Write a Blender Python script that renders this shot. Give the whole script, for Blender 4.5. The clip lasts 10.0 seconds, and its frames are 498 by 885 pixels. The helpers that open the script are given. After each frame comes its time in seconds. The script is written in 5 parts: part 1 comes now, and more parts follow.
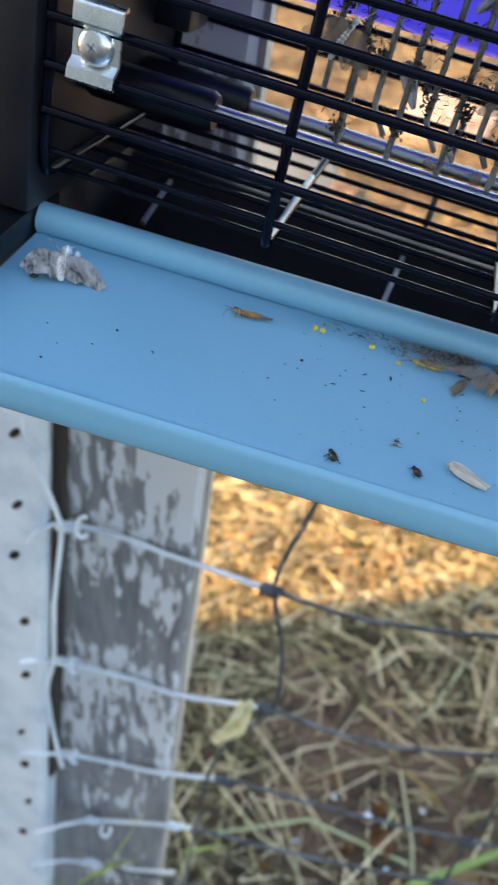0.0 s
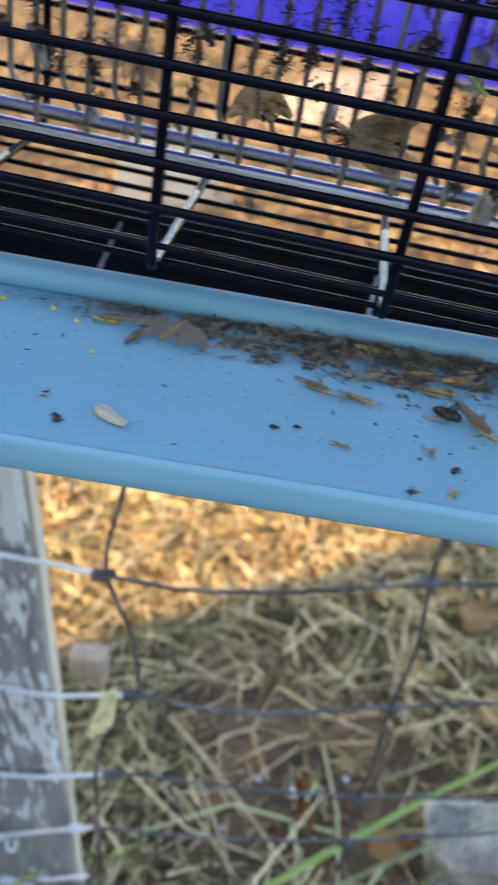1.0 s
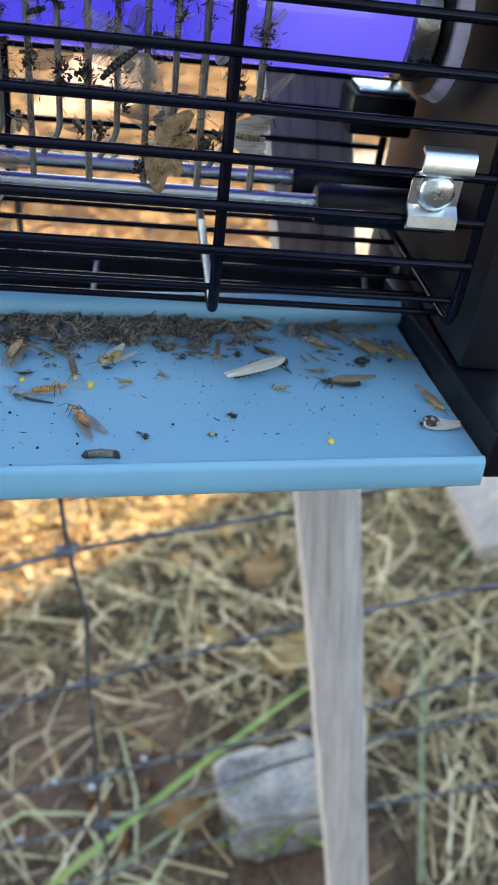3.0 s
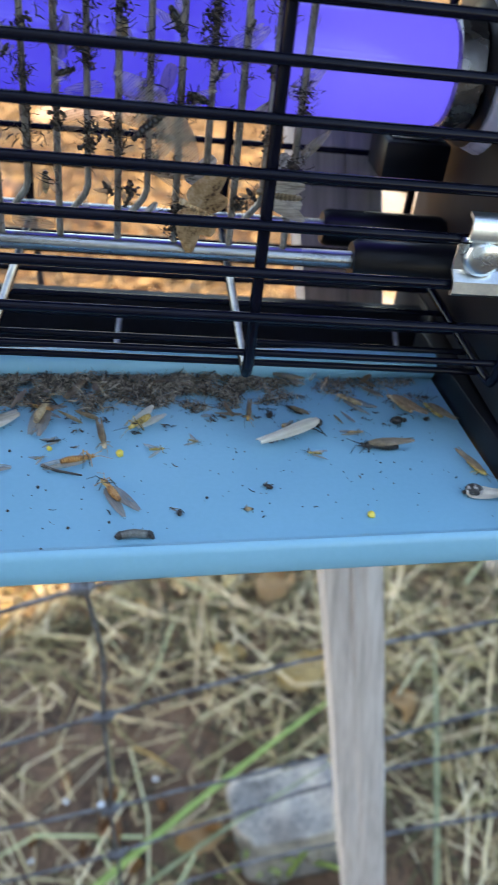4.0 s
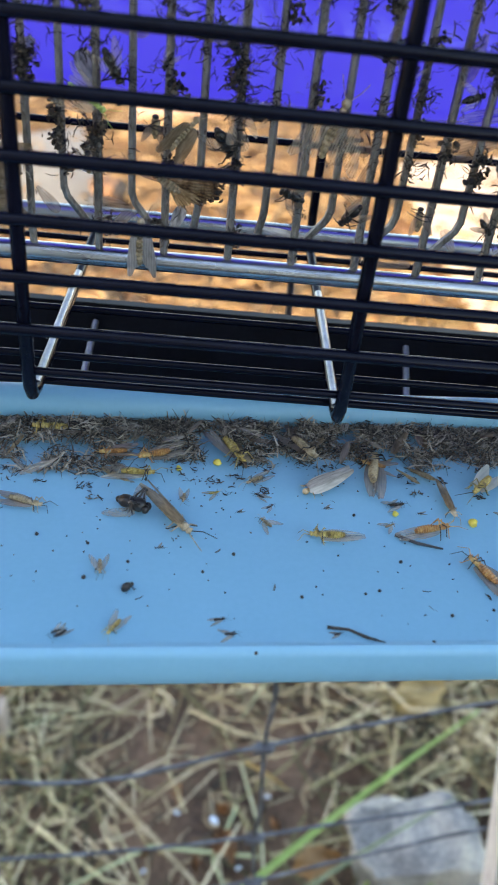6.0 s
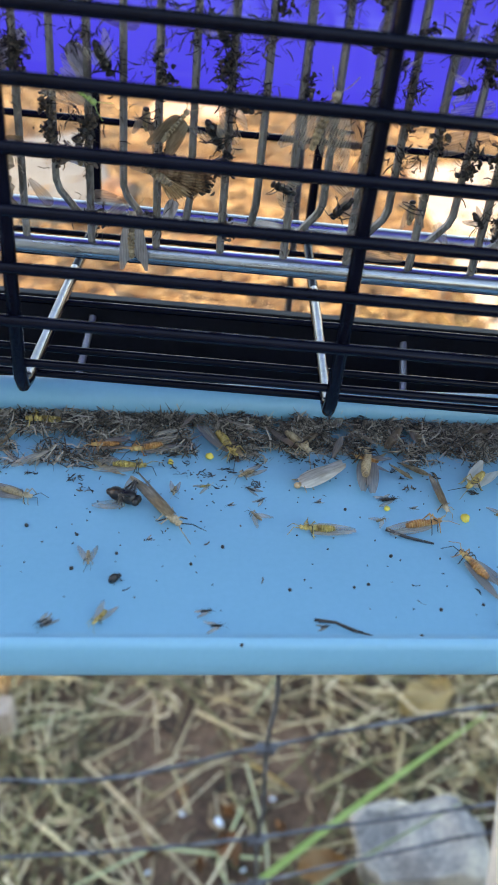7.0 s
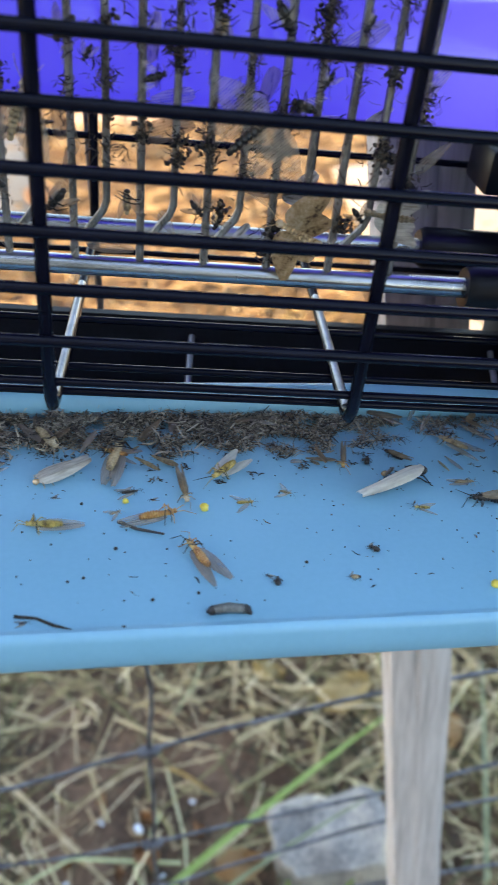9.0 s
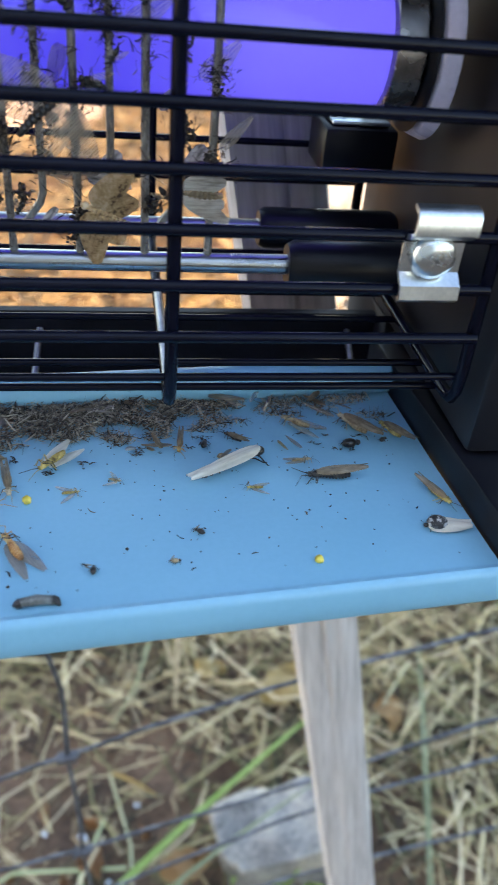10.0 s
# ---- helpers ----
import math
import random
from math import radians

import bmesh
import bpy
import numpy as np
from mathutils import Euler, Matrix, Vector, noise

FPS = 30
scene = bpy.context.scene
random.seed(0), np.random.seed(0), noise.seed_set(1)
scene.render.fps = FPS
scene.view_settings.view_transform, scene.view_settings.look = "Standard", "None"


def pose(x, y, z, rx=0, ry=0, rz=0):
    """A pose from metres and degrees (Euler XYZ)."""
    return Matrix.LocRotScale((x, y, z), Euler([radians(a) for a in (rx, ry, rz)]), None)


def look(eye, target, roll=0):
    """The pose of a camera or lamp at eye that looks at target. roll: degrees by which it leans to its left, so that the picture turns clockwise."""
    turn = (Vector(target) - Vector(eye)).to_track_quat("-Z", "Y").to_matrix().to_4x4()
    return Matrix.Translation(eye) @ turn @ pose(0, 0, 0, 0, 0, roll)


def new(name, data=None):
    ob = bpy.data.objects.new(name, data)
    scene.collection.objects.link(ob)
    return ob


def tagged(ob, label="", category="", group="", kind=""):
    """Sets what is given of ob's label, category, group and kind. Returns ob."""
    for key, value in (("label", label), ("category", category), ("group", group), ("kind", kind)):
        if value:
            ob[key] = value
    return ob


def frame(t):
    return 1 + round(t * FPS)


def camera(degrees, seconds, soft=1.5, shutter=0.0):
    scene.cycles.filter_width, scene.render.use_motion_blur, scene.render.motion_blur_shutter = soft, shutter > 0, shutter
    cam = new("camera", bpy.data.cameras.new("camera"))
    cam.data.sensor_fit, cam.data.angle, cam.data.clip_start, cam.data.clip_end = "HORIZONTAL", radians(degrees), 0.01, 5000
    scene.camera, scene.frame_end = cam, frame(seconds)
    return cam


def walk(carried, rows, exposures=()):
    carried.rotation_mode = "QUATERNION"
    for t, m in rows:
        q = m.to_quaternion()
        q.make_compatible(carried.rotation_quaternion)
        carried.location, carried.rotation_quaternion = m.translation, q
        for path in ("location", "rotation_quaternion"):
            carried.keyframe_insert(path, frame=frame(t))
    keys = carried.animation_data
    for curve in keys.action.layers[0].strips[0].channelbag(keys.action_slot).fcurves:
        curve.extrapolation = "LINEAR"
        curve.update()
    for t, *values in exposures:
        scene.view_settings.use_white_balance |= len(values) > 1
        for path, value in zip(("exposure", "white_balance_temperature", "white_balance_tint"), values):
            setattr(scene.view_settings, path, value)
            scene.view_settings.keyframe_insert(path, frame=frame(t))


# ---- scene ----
cam = camera(34.50, 10.0, soft=0.95, shutter=0.2)
# a phone lens close up: the tray is sharp, the ground behind it soft
cam.data.dof.use_dof, cam.data.dof.focus_distance, cam.data.dof.aperture_fstop = True, 0.165, 30.0
# the insect killer hangs askew: T turns its own frame (x along it, y away, z up) into the upright world
T = Matrix.Translation((0, 0, 0.087)) @ pose(0, 0, 0, 0, 9.0, 0)
EXPO, KELVIN, TINT = 2.33, 7750.0, 12.0
PATH = [
    (0, (0.1258, -0.1733, 0.6969), (-0.0576, 0.6150, 0.1096), 4.66),
    (0.2, (0.1190, -0.1719, 0.6973), (-0.0698, 0.6133, 0.1075), 4.09),
    (0.5, (0.1352, -0.1722, 0.6945), (-0.0402, 0.6187, 0.1082), 2.49),
    (0.7, (0.1535, -0.1684, 0.6933), (-0.0033, 0.6252, 0.1054), 1.39),
    (1, (0.1892, -0.1697, 0.6913), (0.0682, 0.6343, 0.1092), 0.01),
    (1.5, (0.2336, -0.1623, 0.6861), (0.1764, 0.6470, 0.1016), -1.45),
    (2, (0.2570, -0.1607, 0.6819), (0.2405, 0.6458, 0.0909), -1.86),
    (2.5, (0.2949, -0.1650, 0.6750), (0.3241, 0.6372, 0.0787), -2.97),
    (2.7, (0.3031, -0.1655, 0.6742), (0.3417, 0.6349, 0.0760), -3.17),
    (3.8, (0.3034, -0.1531, 0.6793), (0.3634, 0.6451, 0.0798), -3.45),
    (4, (0.2982, -0.1490, 0.6828), (0.3414, 0.6510, 0.0842), -3.70),
    (4.5, (0.2814, -0.1429, 0.6857), (0.3086, 0.6587, 0.0884), -3.44),
    (5, (0.2881, -0.1377, 0.6831), (0.3201, 0.6617, 0.0831), -3.53),
    (5.5, (0.2724, -0.1330, 0.6875), (0.2855, 0.6667, 0.0872), -3.93),
    (5.7, (0.2515, -0.1294, 0.6898), (0.2500, 0.6738, 0.0941), -3.68),
    (6, (0.2392, -0.1233, 0.6863), (0.2056, 0.6781, 0.0892), -4.36),
    (6.2, (0.2366, -0.1224, 0.6848), (0.2014, 0.6813, 0.0909), -4.11),
    (7.3, (0.2445, -0.1247, 0.6840), (0.1941, 0.6792, 0.0913), -4.79),
    (7.5, (0.2426, -0.1242, 0.6832), (0.1936, 0.6793, 0.0900), -4.61),
    (8, (0.2452, -0.1246, 0.6845), (0.1846, 0.6789, 0.0923), -5.19),
    (8.5, (0.2618, -0.1248, 0.6829), (0.2245, 0.6806, 0.0914), -5.13),
    (9, (0.2854, -0.1253, 0.6790), (0.2958, 0.6794, 0.0853), -4.55),
    (9.5, (0.2976, -0.1273, 0.6765), (0.3307, 0.6763, 0.0822), -4.72),
    (10, (0.3103, -0.1273, 0.6733), (0.3775, 0.6708, 0.0744), -5.29),
]
walk(cam, [(t, look(eye, target, roll)) for t, eye, target, roll in PATH], [(t, EXPO + d, KELVIN, TINT) for t, d in ((0.0, -0.1), (1.0, -0.12), (2.5, 0.05), (4.5, 0.2), (7.5, 0.2), (9.0, 0.22), (10.0, 0.3))])

# ---- light ----
SUN_EL, SUN_AZ = 32.0, 240.5   # degrees; azimuth: the side the sun stands on, from north (+y) clockwise
world = bpy.data.worlds.new("sky")
scene.world = world
world.use_nodes = True
wn = world.node_tree.nodes
wsky = wn.new("ShaderNodeTexSky")
wsky.sky_type, wsky.sun_disc = "NISHITA", False
wsky.sun_elevation, wsky.sun_rotation = radians(SUN_EL), radians(SUN_AZ)
world.node_tree.links.new(wsky.outputs[0], wn["Background"].inputs[0])
wn["Background"].inputs[1].default_value = 0.15
lamp = bpy.data.lights.new("sun", "SUN")
lamp.energy, lamp.angle, lamp.color = 3.3, radians(0.5), (1.0, 0.65, 0.31)
sun = new("sun", lamp)
sd = Vector((math.sin(radians(SUN_AZ)) * math.cos(radians(SUN_EL)), math.cos(radians(SUN_AZ)) * math.cos(radians(SUN_EL)), math.sin(radians(SUN_EL))))
sun.matrix_world = look(sd * 20, (0, 0, 0))

# ---- materials ----
def mat(name, cols, rough=0.6, metal=0.0, scale=60.0, grain=600.0, bump=0.15, dist=0.0004, stretch=(1, 1, 1), spec=0.5, per=None, rvar=0.12, trans=0.0, coat=0.0, vein=0.0, vmin=0.72):
    """Two-scale procedural material: a ramp of colours on a broad noise mixed with a fine one."""
    m = bpy.data.materials.new(name)
    m.use_nodes = True
    nt = m.node_tree
    n, l = nt.nodes, nt.links
    b = n["Principled BSDF"]
    tc = n.new("ShaderNodeTexCoord")
    mp = n.new("ShaderNodeMapping")
    mp.inputs["Scale"].default_value = stretch
    l.new(tc.outputs["Object"], mp.inputs[0])
    big, fine = n.new("ShaderNodeTexNoise"), n.new("ShaderNodeTexNoise")
    big.inputs["Scale"].default_value, big.inputs["Detail"].default_value = scale, 6
    fine.inputs["Scale"].default_value, fine.inputs["Detail"].default_value = grain, 3
    l.new(mp.outputs[0], big.inputs["Vector"])
    l.new(mp.outputs[0], fine.inputs["Vector"])
    mix = n.new("ShaderNodeMath")
    mix.operation = "MULTIPLY_ADD"
    mix.inputs[1].default_value = 0.35
    l.new(fine.outputs[0], mix.inputs[0])
    half = n.new("ShaderNodeMath")
    half.operation = "MULTIPLY"
    half.inputs[1].default_value = 0.65
    l.new(big.outputs[0], half.inputs[0])
    l.new(half.outputs[0], mix.inputs[2])
    fac = mix.outputs[0]
    if per:
        src = n.new("ShaderNodeNewGeometry").outputs["Random Per Island"] if per == "island" else n.new("ShaderNodeObjectInfo").outputs["Random"]
        add = n.new("ShaderNodeMath")
        add.operation = "MULTIPLY_ADD"
        add.inputs[1].default_value = 0.3
        l.new(fac, add.inputs[0])
        sh = n.new("ShaderNodeMath")
        sh.operation = "MULTIPLY_ADD"
        sh.inputs[1].default_value, sh.inputs[2].default_value = 0.5, 0.1
        l.new(src, sh.inputs[0])
        l.new(sh.outputs[0], add.inputs[2])
        fac = add.outputs[0]
    ramp = n.new("ShaderNodeValToRGB")
    lo, hi = (0.3, 0.7) if per else (0.37, 0.63)
    while len(ramp.color_ramp.elements) < len(cols):
        ramp.color_ramp.elements.new(0.5)
    for i, c in enumerate(cols):
        e = ramp.color_ramp.elements[i]
        e.position, e.color = lo + (hi - lo) * i / max(1, len(cols) - 1), (*c, 1)
    l.new(fac, ramp.inputs[0])
    col = ramp.outputs[0]
    if vein:
        wv = n.new("ShaderNodeTexWave")
        wv.bands_direction = "Y"
        wv.inputs["Scale"].default_value, wv.inputs["Distortion"].default_value, wv.inputs["Detail"].default_value = vein, 2.5, 1.0
        wv.inputs["Detail Scale"].default_value = 0.4
        l.new(tc.outputs["Object"], wv.inputs["Vector"])
        vr = n.new("ShaderNodeMapRange")
        vr.inputs["From Min"].default_value, vr.inputs["From Max"].default_value = 0.0, 0.45
        vr.inputs["To Min"].default_value, vr.inputs["To Max"].default_value = vmin, 1.0
        l.new(wv.outputs["Fac"], vr.inputs[0])
        mu = n.new("ShaderNodeMix")
        mu.data_type, mu.blend_type = "RGBA", "MULTIPLY"
        mu.inputs["Factor"].default_value = 1.0
        l.new(col, mu.inputs["A"])
        l.new(vr.outputs[0], mu.inputs["B"])
        col = mu.outputs["Result"]
    l.new(col, b.inputs["Base Color"])
    mr = n.new("ShaderNodeMapRange")
    mr.inputs["To Min"].default_value, mr.inputs["To Max"].default_value = max(0.03, rough - rvar), min(1, rough + rvar)
    l.new(big.outputs[0], mr.inputs[0])
    l.new(mr.outputs[0], b.inputs["Roughness"])
    b.inputs["Metallic"].default_value = metal
    b.inputs["Specular IOR Level"].default_value = spec
    b.inputs["Transmission Weight"].default_value = trans
    b.inputs["Coat Weight"].default_value = coat
    b.inputs["Coat Roughness"].default_value = 0.12
    if bump:
        bp = n.new("ShaderNodeBump")
        bp.inputs["Strength"].default_value, bp.inputs["Distance"].default_value = bump, dist
        l.new(mix.outputs[0], bp.inputs["Height"])
        l.new(bp.outputs[0], b.inputs["Normal"])
    return m

BLUE = mat("blue_tray_paint", [(0.158, 0.40, 0.565), (0.178, 0.43, 0.60)], 0.38, scale=25, grain=900, bump=0.05, dist=0.0002)
BLACK = mat("black_enamel", [(0.0018, 0.0025, 0.0075), (0.004, 0.0052, 0.014)], 0.15, scale=120, grain=1500, bump=0.06, dist=0.0001, spec=0.13, coat=0.02, rvar=0.06)
PLASTIC = mat("black_plastic", [(0.0018, 0.0024, 0.005), (0.004, 0.005, 0.009)], 0.36, scale=80, grain=2500, bump=0.15, dist=0.0001, spec=0.3)
PANBLACK = mat("matt_black_sheet", [(0.0035, 0.004, 0.0075), (0.009, 0.0105, 0.018)], 0.5, scale=80, grain=900, spec=0.2)
PANEL = mat("dark_panel_paint", [(0.0045, 0.005, 0.0085), (0.009, 0.010, 0.015)], 0.42, scale=60, grain=2200, bump=0.2, dist=0.0001)
CAPMETAL = mat("tarnished_cap", [(0.24, 0.23, 0.23), (0.4, 0.39, 0.38)], 0.26, 0.9, scale=200, grain=1800)
WORN = mat("worn_steel", [(0.35, 0.36, 0.36), (0.55, 0.56, 0.57)], 0.35, 0.9, scale=300, grain=2000)
STEEL = mat("bright_steel", [(0.38, 0.41, 0.43), (0.55, 0.58, 0.6)], 0.28, 1.0, scale=200, grain=2500, stretch=(0.1, 1, 1), bump=0.1, dist=0.00005)
ZINC = mat("zinc_plate", [(0.55, 0.62, 0.66), (0.75, 0.8, 0.82)], 0.3, 1.0, scale=150, grain=1500, bump=0.1, dist=0.0001)
GRIDW = mat("dull_grid_wire", [(0.13, 0.125, 0.11), (0.26, 0.25, 0.23), (0.36, 0.36, 0.34)], 0.5, 0.7, scale=400, grain=2500, stretch=(1, 1, 0.3))
FENCE = mat("fence_wire", [(0.05, 0.055, 0.065), (0.10, 0.11, 0.13), (0.2, 0.22, 0.25)], 0.5, 0.6, scale=90, grain=900)
WHITE = mat("white_paint", [(0.5, 0.61, 0.72), (0.65, 0.755, 0.86), (0.73, 0.82, 0.9)], 0.55, scale=40, grain=700, bump=0.3, dist=0.0004)
STAKE = mat("grey_wood", [(0.36, 0.345, 0.34), (0.475, 0.46, 0.455), (0.57, 0.555, 0.55)], 0.8, scale=380, grain=1300, stretch=(1, 1, 0.05), bump=0.6, dist=0.0006)
PALEWOOD = mat("pale_wood", [(0.34, 0.31, 0.27), (0.5, 0.47, 0.42), (0.6, 0.58, 0.54)], 0.8, scale=80, grain=600, stretch=(1, 1, 0.08), bump=0.4)
GAPSHADE = mat("gap_shade_wood", [(0.02, 0.018, 0.016), (0.06, 0.052, 0.045)], 0.9, scale=90, grain=600, stretch=(1, 1, 0.1), bump=0.5)
SOIL = mat("soil", [(0.05, 0.03, 0.018), (0.115, 0.07, 0.043), (0.2, 0.128, 0.08)], 0.95, scale=14, grain=160, bump=0.6, dist=0.004)
STRAW = mat("straw", [(0.035, 0.024, 0.011), (0.15, 0.105, 0.046), (0.34, 0.26, 0.12), (0.57, 0.455, 0.245), (0.76, 0.65, 0.44)], 0.7, scale=30, grain=400, per="island", bump=0.2)
HAY = mat("cut_grass_blades", [(0.03, 0.033, 0.012), (0.115, 0.112, 0.044), (0.31, 0.275, 0.128), (0.6, 0.525, 0.315)], 0.75, scale=30, grain=400, per="island", bump=0.2)
LITTER = mat("leaf_litter_scraps", [(0.1, 0.05, 0.02), (0.3, 0.14, 0.045), (0.38, 0.24, 0.085), (0.5, 0.39, 0.17), (0.56, 0.48, 0.3)], 0.7, scale=30, grain=400, per="island", bump=0.2)
CHAFF = mat("brown_chaff", [(0.028, 0.02, 0.012), (0.085, 0.058, 0.034), (0.19, 0.138, 0.08), (0.4, 0.315, 0.19)], 0.8, scale=30, grain=400, per="island", bump=0.2)
STALK = mat("pale_stalk", [(0.36, 0.29, 0.15), (0.56, 0.47, 0.28), (0.7, 0.61, 0.42), (0.4, 0.45, 0.25)], 0.6, scale=30, grain=500, per="island", bump=0.2)
GREEN = mat("green_grass", [(0.3, 0.45, 0.11), (0.44, 0.58, 0.2)], 0.5, scale=50, grain=700)
PALEGREEN = mat("pale_grass", [(0.25, 0.3, 0.16), (0.4, 0.44, 0.28)], 0.55, scale=50, grain=700)
LEAF = mat("dead_leaf", [(0.2, 0.09, 0.035), (0.36, 0.18, 0.07), (0.42, 0.26, 0.12)], 0.7, scale=60, grain=500, per="object")
YLEAF = mat("yellow_leaf", [(0.36, 0.26, 0.1), (0.54, 0.43, 0.2)], 0.7, scale=60, grain=500)
OFFCUT = mat("old_sawn_wood", [(0.2, 0.155, 0.115), (0.28, 0.225, 0.175), (0.35, 0.29, 0.235)], 0.85, scale=120, grain=900, stretch=(1, 1, 0.1), bump=0.3)
PALELEAF = mat("withered_leaf_skin", [(0.6, 0.6, 0.38), (0.76, 0.75, 0.54), (0.84, 0.83, 0.68)], 0.7, scale=120, grain=700)
DRYSTALK = mat("dry_stalk", [(0.36, 0.28, 0.16), (0.52, 0.43, 0.27), (0.66, 0.57, 0.4)], 0.65, scale=70, grain=700)
YSTALK = mat("yellow_stalk", [(0.36, 0.23, 0.06), (0.5, 0.34, 0.11)], 0.65, scale=70, grain=700)
DARKBUG = mat("dark_chitin", [(0.004, 0.004, 0.005), (0.022, 0.019, 0.016)], 0.3, scale=500, grain=2500)
YBODY = mat("yellow_chitin", [(0.09, 0.055, 0.018), (0.38, 0.28, 0.075), (0.6, 0.48, 0.17)], 0.45, scale=700, grain=2500)
OBODY = mat("orange_chitin", [(0.12, 0.05, 0.02), (0.42, 0.2, 0.065), (0.58, 0.42, 0.16)], 0.45, scale=500, grain=2500)
FLYBELLY = mat("fly_belly", [(0.006, 0.006, 0.008), (0.014, 0.01, 0.008), (0.1, 0.048, 0.016)], 0.35, scale=420, grain=2500)
PALEBODY = mat("pale_chitin", [(0.1, 0.07, 0.04), (0.34, 0.26, 0.15), (0.5, 0.42, 0.29)], 0.5, scale=350, grain=2500)
PATWING = mat("dark_patterned_wing", [(0.02, 0.011, 0.007), (0.2, 0.115, 0.06), (0.4, 0.27, 0.155), (0.54, 0.4, 0.26)], 0.7, scale=480, grain=1800, stretch=(1, 0.55, 1), vein=500, vmin=0.6)
TANWING = mat("tan_wing", [(0.1, 0.055, 0.03), (0.46, 0.31, 0.16), (0.58, 0.42, 0.24), (0.7, 0.56, 0.38)], 0.7, scale=420, grain=1800)
BROWNWING = mat("brown_wing", [(0.11, 0.08, 0.045), (0.29, 0.215, 0.135), (0.46, 0.37, 0.26)], 0.42, scale=360, grain=1800, stretch=(0.3, 1, 1), vein=700, vmin=0.84)
BROWNWING.node_tree.nodes["Principled BSDF"].inputs["Alpha"].default_value = 0.86
WHITEWING = mat("white_wing", [(0.68, 0.65, 0.57), (0.82, 0.79, 0.71), (0.88, 0.86, 0.79)], 0.5, scale=300, grain=1800, stretch=(0.3, 1, 1), vein=260, vmin=0.88)
SILVERWING = mat("silvery_wing", [(0.36, 0.32, 0.27), (0.6, 0.56, 0.5), (0.76, 0.73, 0.67)], 0.4, scale=420, grain=1800, stretch=(0.22, 1.3, 1), vein=420, vmin=0.86)
GREYWING = mat("mottled_wing", [(0.12, 0.115, 0.11), (0.58, 0.57, 0.55), (0.82, 0.81, 0.79)], 0.7, scale=420, grain=1500, stretch=(0.35, 1.4, 1))
PUPA = mat("grey_pupa_skin", [(0.05, 0.055, 0.05), (0.17, 0.19, 0.19)], 0.4, scale=500, grain=2000)
SPECKLE = mat("speckled_scales", [(0.01, 0.01, 0.01), (0.03, 0.03, 0.03), (0.6, 0.6, 0.58)], 0.6, scale=900, grain=2500)
DEBRIS = mat("insect_debris", [(0.012, 0.012, 0.012), (0.05, 0.045, 0.036), (0.13, 0.115, 0.092), (0.26, 0.235, 0.19), (0.46, 0.43, 0.36)], 0.65, scale=300, grain=1500, per="island", bump=0.0)
REMAINS = mat("insect_remains", [(0.006, 0.006, 0.007), (0.014, 0.012, 0.012), (0.035, 0.028, 0.022), (0.12, 0.092, 0.064)], 0.6, scale=300, grain=1500, per="island", bump=0.0)
DUST = mat("wing_dust", [(0.1, 0.085, 0.07), (0.22, 0.19, 0.15), (0.36, 0.32, 0.26)], 0.8, scale=300, grain=1500, per="island", bump=0.0)
YELLOW = mat("yellow_pollen", [(0.6, 0.47, 0.05), (0.75, 0.62, 0.12)], 0.6, scale=300, grain=1500)

# white plastic with the tube's violet reflection mixed into its colour
SOCKET = mat("violet_tinged_socket", [(0.46, 0.46, 0.62), (0.56, 0.56, 0.72)], 0.3, scale=100, grain=900, bump=0.05)

def film(name, col, alpha, rough=0.3):
    """A clear, faintly veined wing membrane."""
    m = mat(name, [tuple(0.6 * c for c in col), col], rough, scale=500, grain=2200, stretch=(0.25, 1.2, 1), bump=0.4, dist=0.0001, vein=650, vmin=0.78)
    m.node_tree.nodes["Principled BSDF"].inputs["Alpha"].default_value = alpha
    return m
PAPERWING = film("papery_wing", (0.66, 0.63, 0.6), 0.86)
CLEAR = film("clear_wing", (0.62, 0.55, 0.45), 0.46)
SMOKY = film("smoky_wing", (0.46, 0.36, 0.29), 0.6)
FARSTRAW = mat("sunlit_straw", [(0.085, 0.055, 0.025), (0.13, 0.09, 0.043), (0.185, 0.134, 0.07), (0.26, 0.2, 0.112)], 0.75, scale=30, grain=400, per="island", bump=0.2)
STONE = mat("pale_stone", [(0.1, 0.098, 0.095), (0.22, 0.215, 0.205), (0.36, 0.335, 0.29), (0.5, 0.455, 0.37)], 0.85, scale=26, grain=330, bump=0.5, dist=0.002)
CONCRETE = mat("concrete", [(0.24, 0.228, 0.208), (0.33, 0.317, 0.29)], 0.9, scale=6, grain=150, bump=0.4, dist=0.002)
# darker, bluer than the concrete: this slab's shade is put into its colour
SHADESLAB = mat("shade_grey_slab", [(0.085, 0.1, 0.108), (0.125, 0.145, 0.152)], 0.9, scale=6, grain=150, bump=0.4, dist=0.002)
SANDSTONE = mat("pink_stone", [(0.3, 0.225, 0.18), (0.4, 0.31, 0.25)], 0.9, scale=6, grain=150, bump=0.4, dist=0.002)
PLASTER = mat("plaster", [(0.4, 0.37, 0.33), (0.5, 0.47, 0.43)], 0.9, scale=2, grain=60, bump=0.3, dist=0.003)

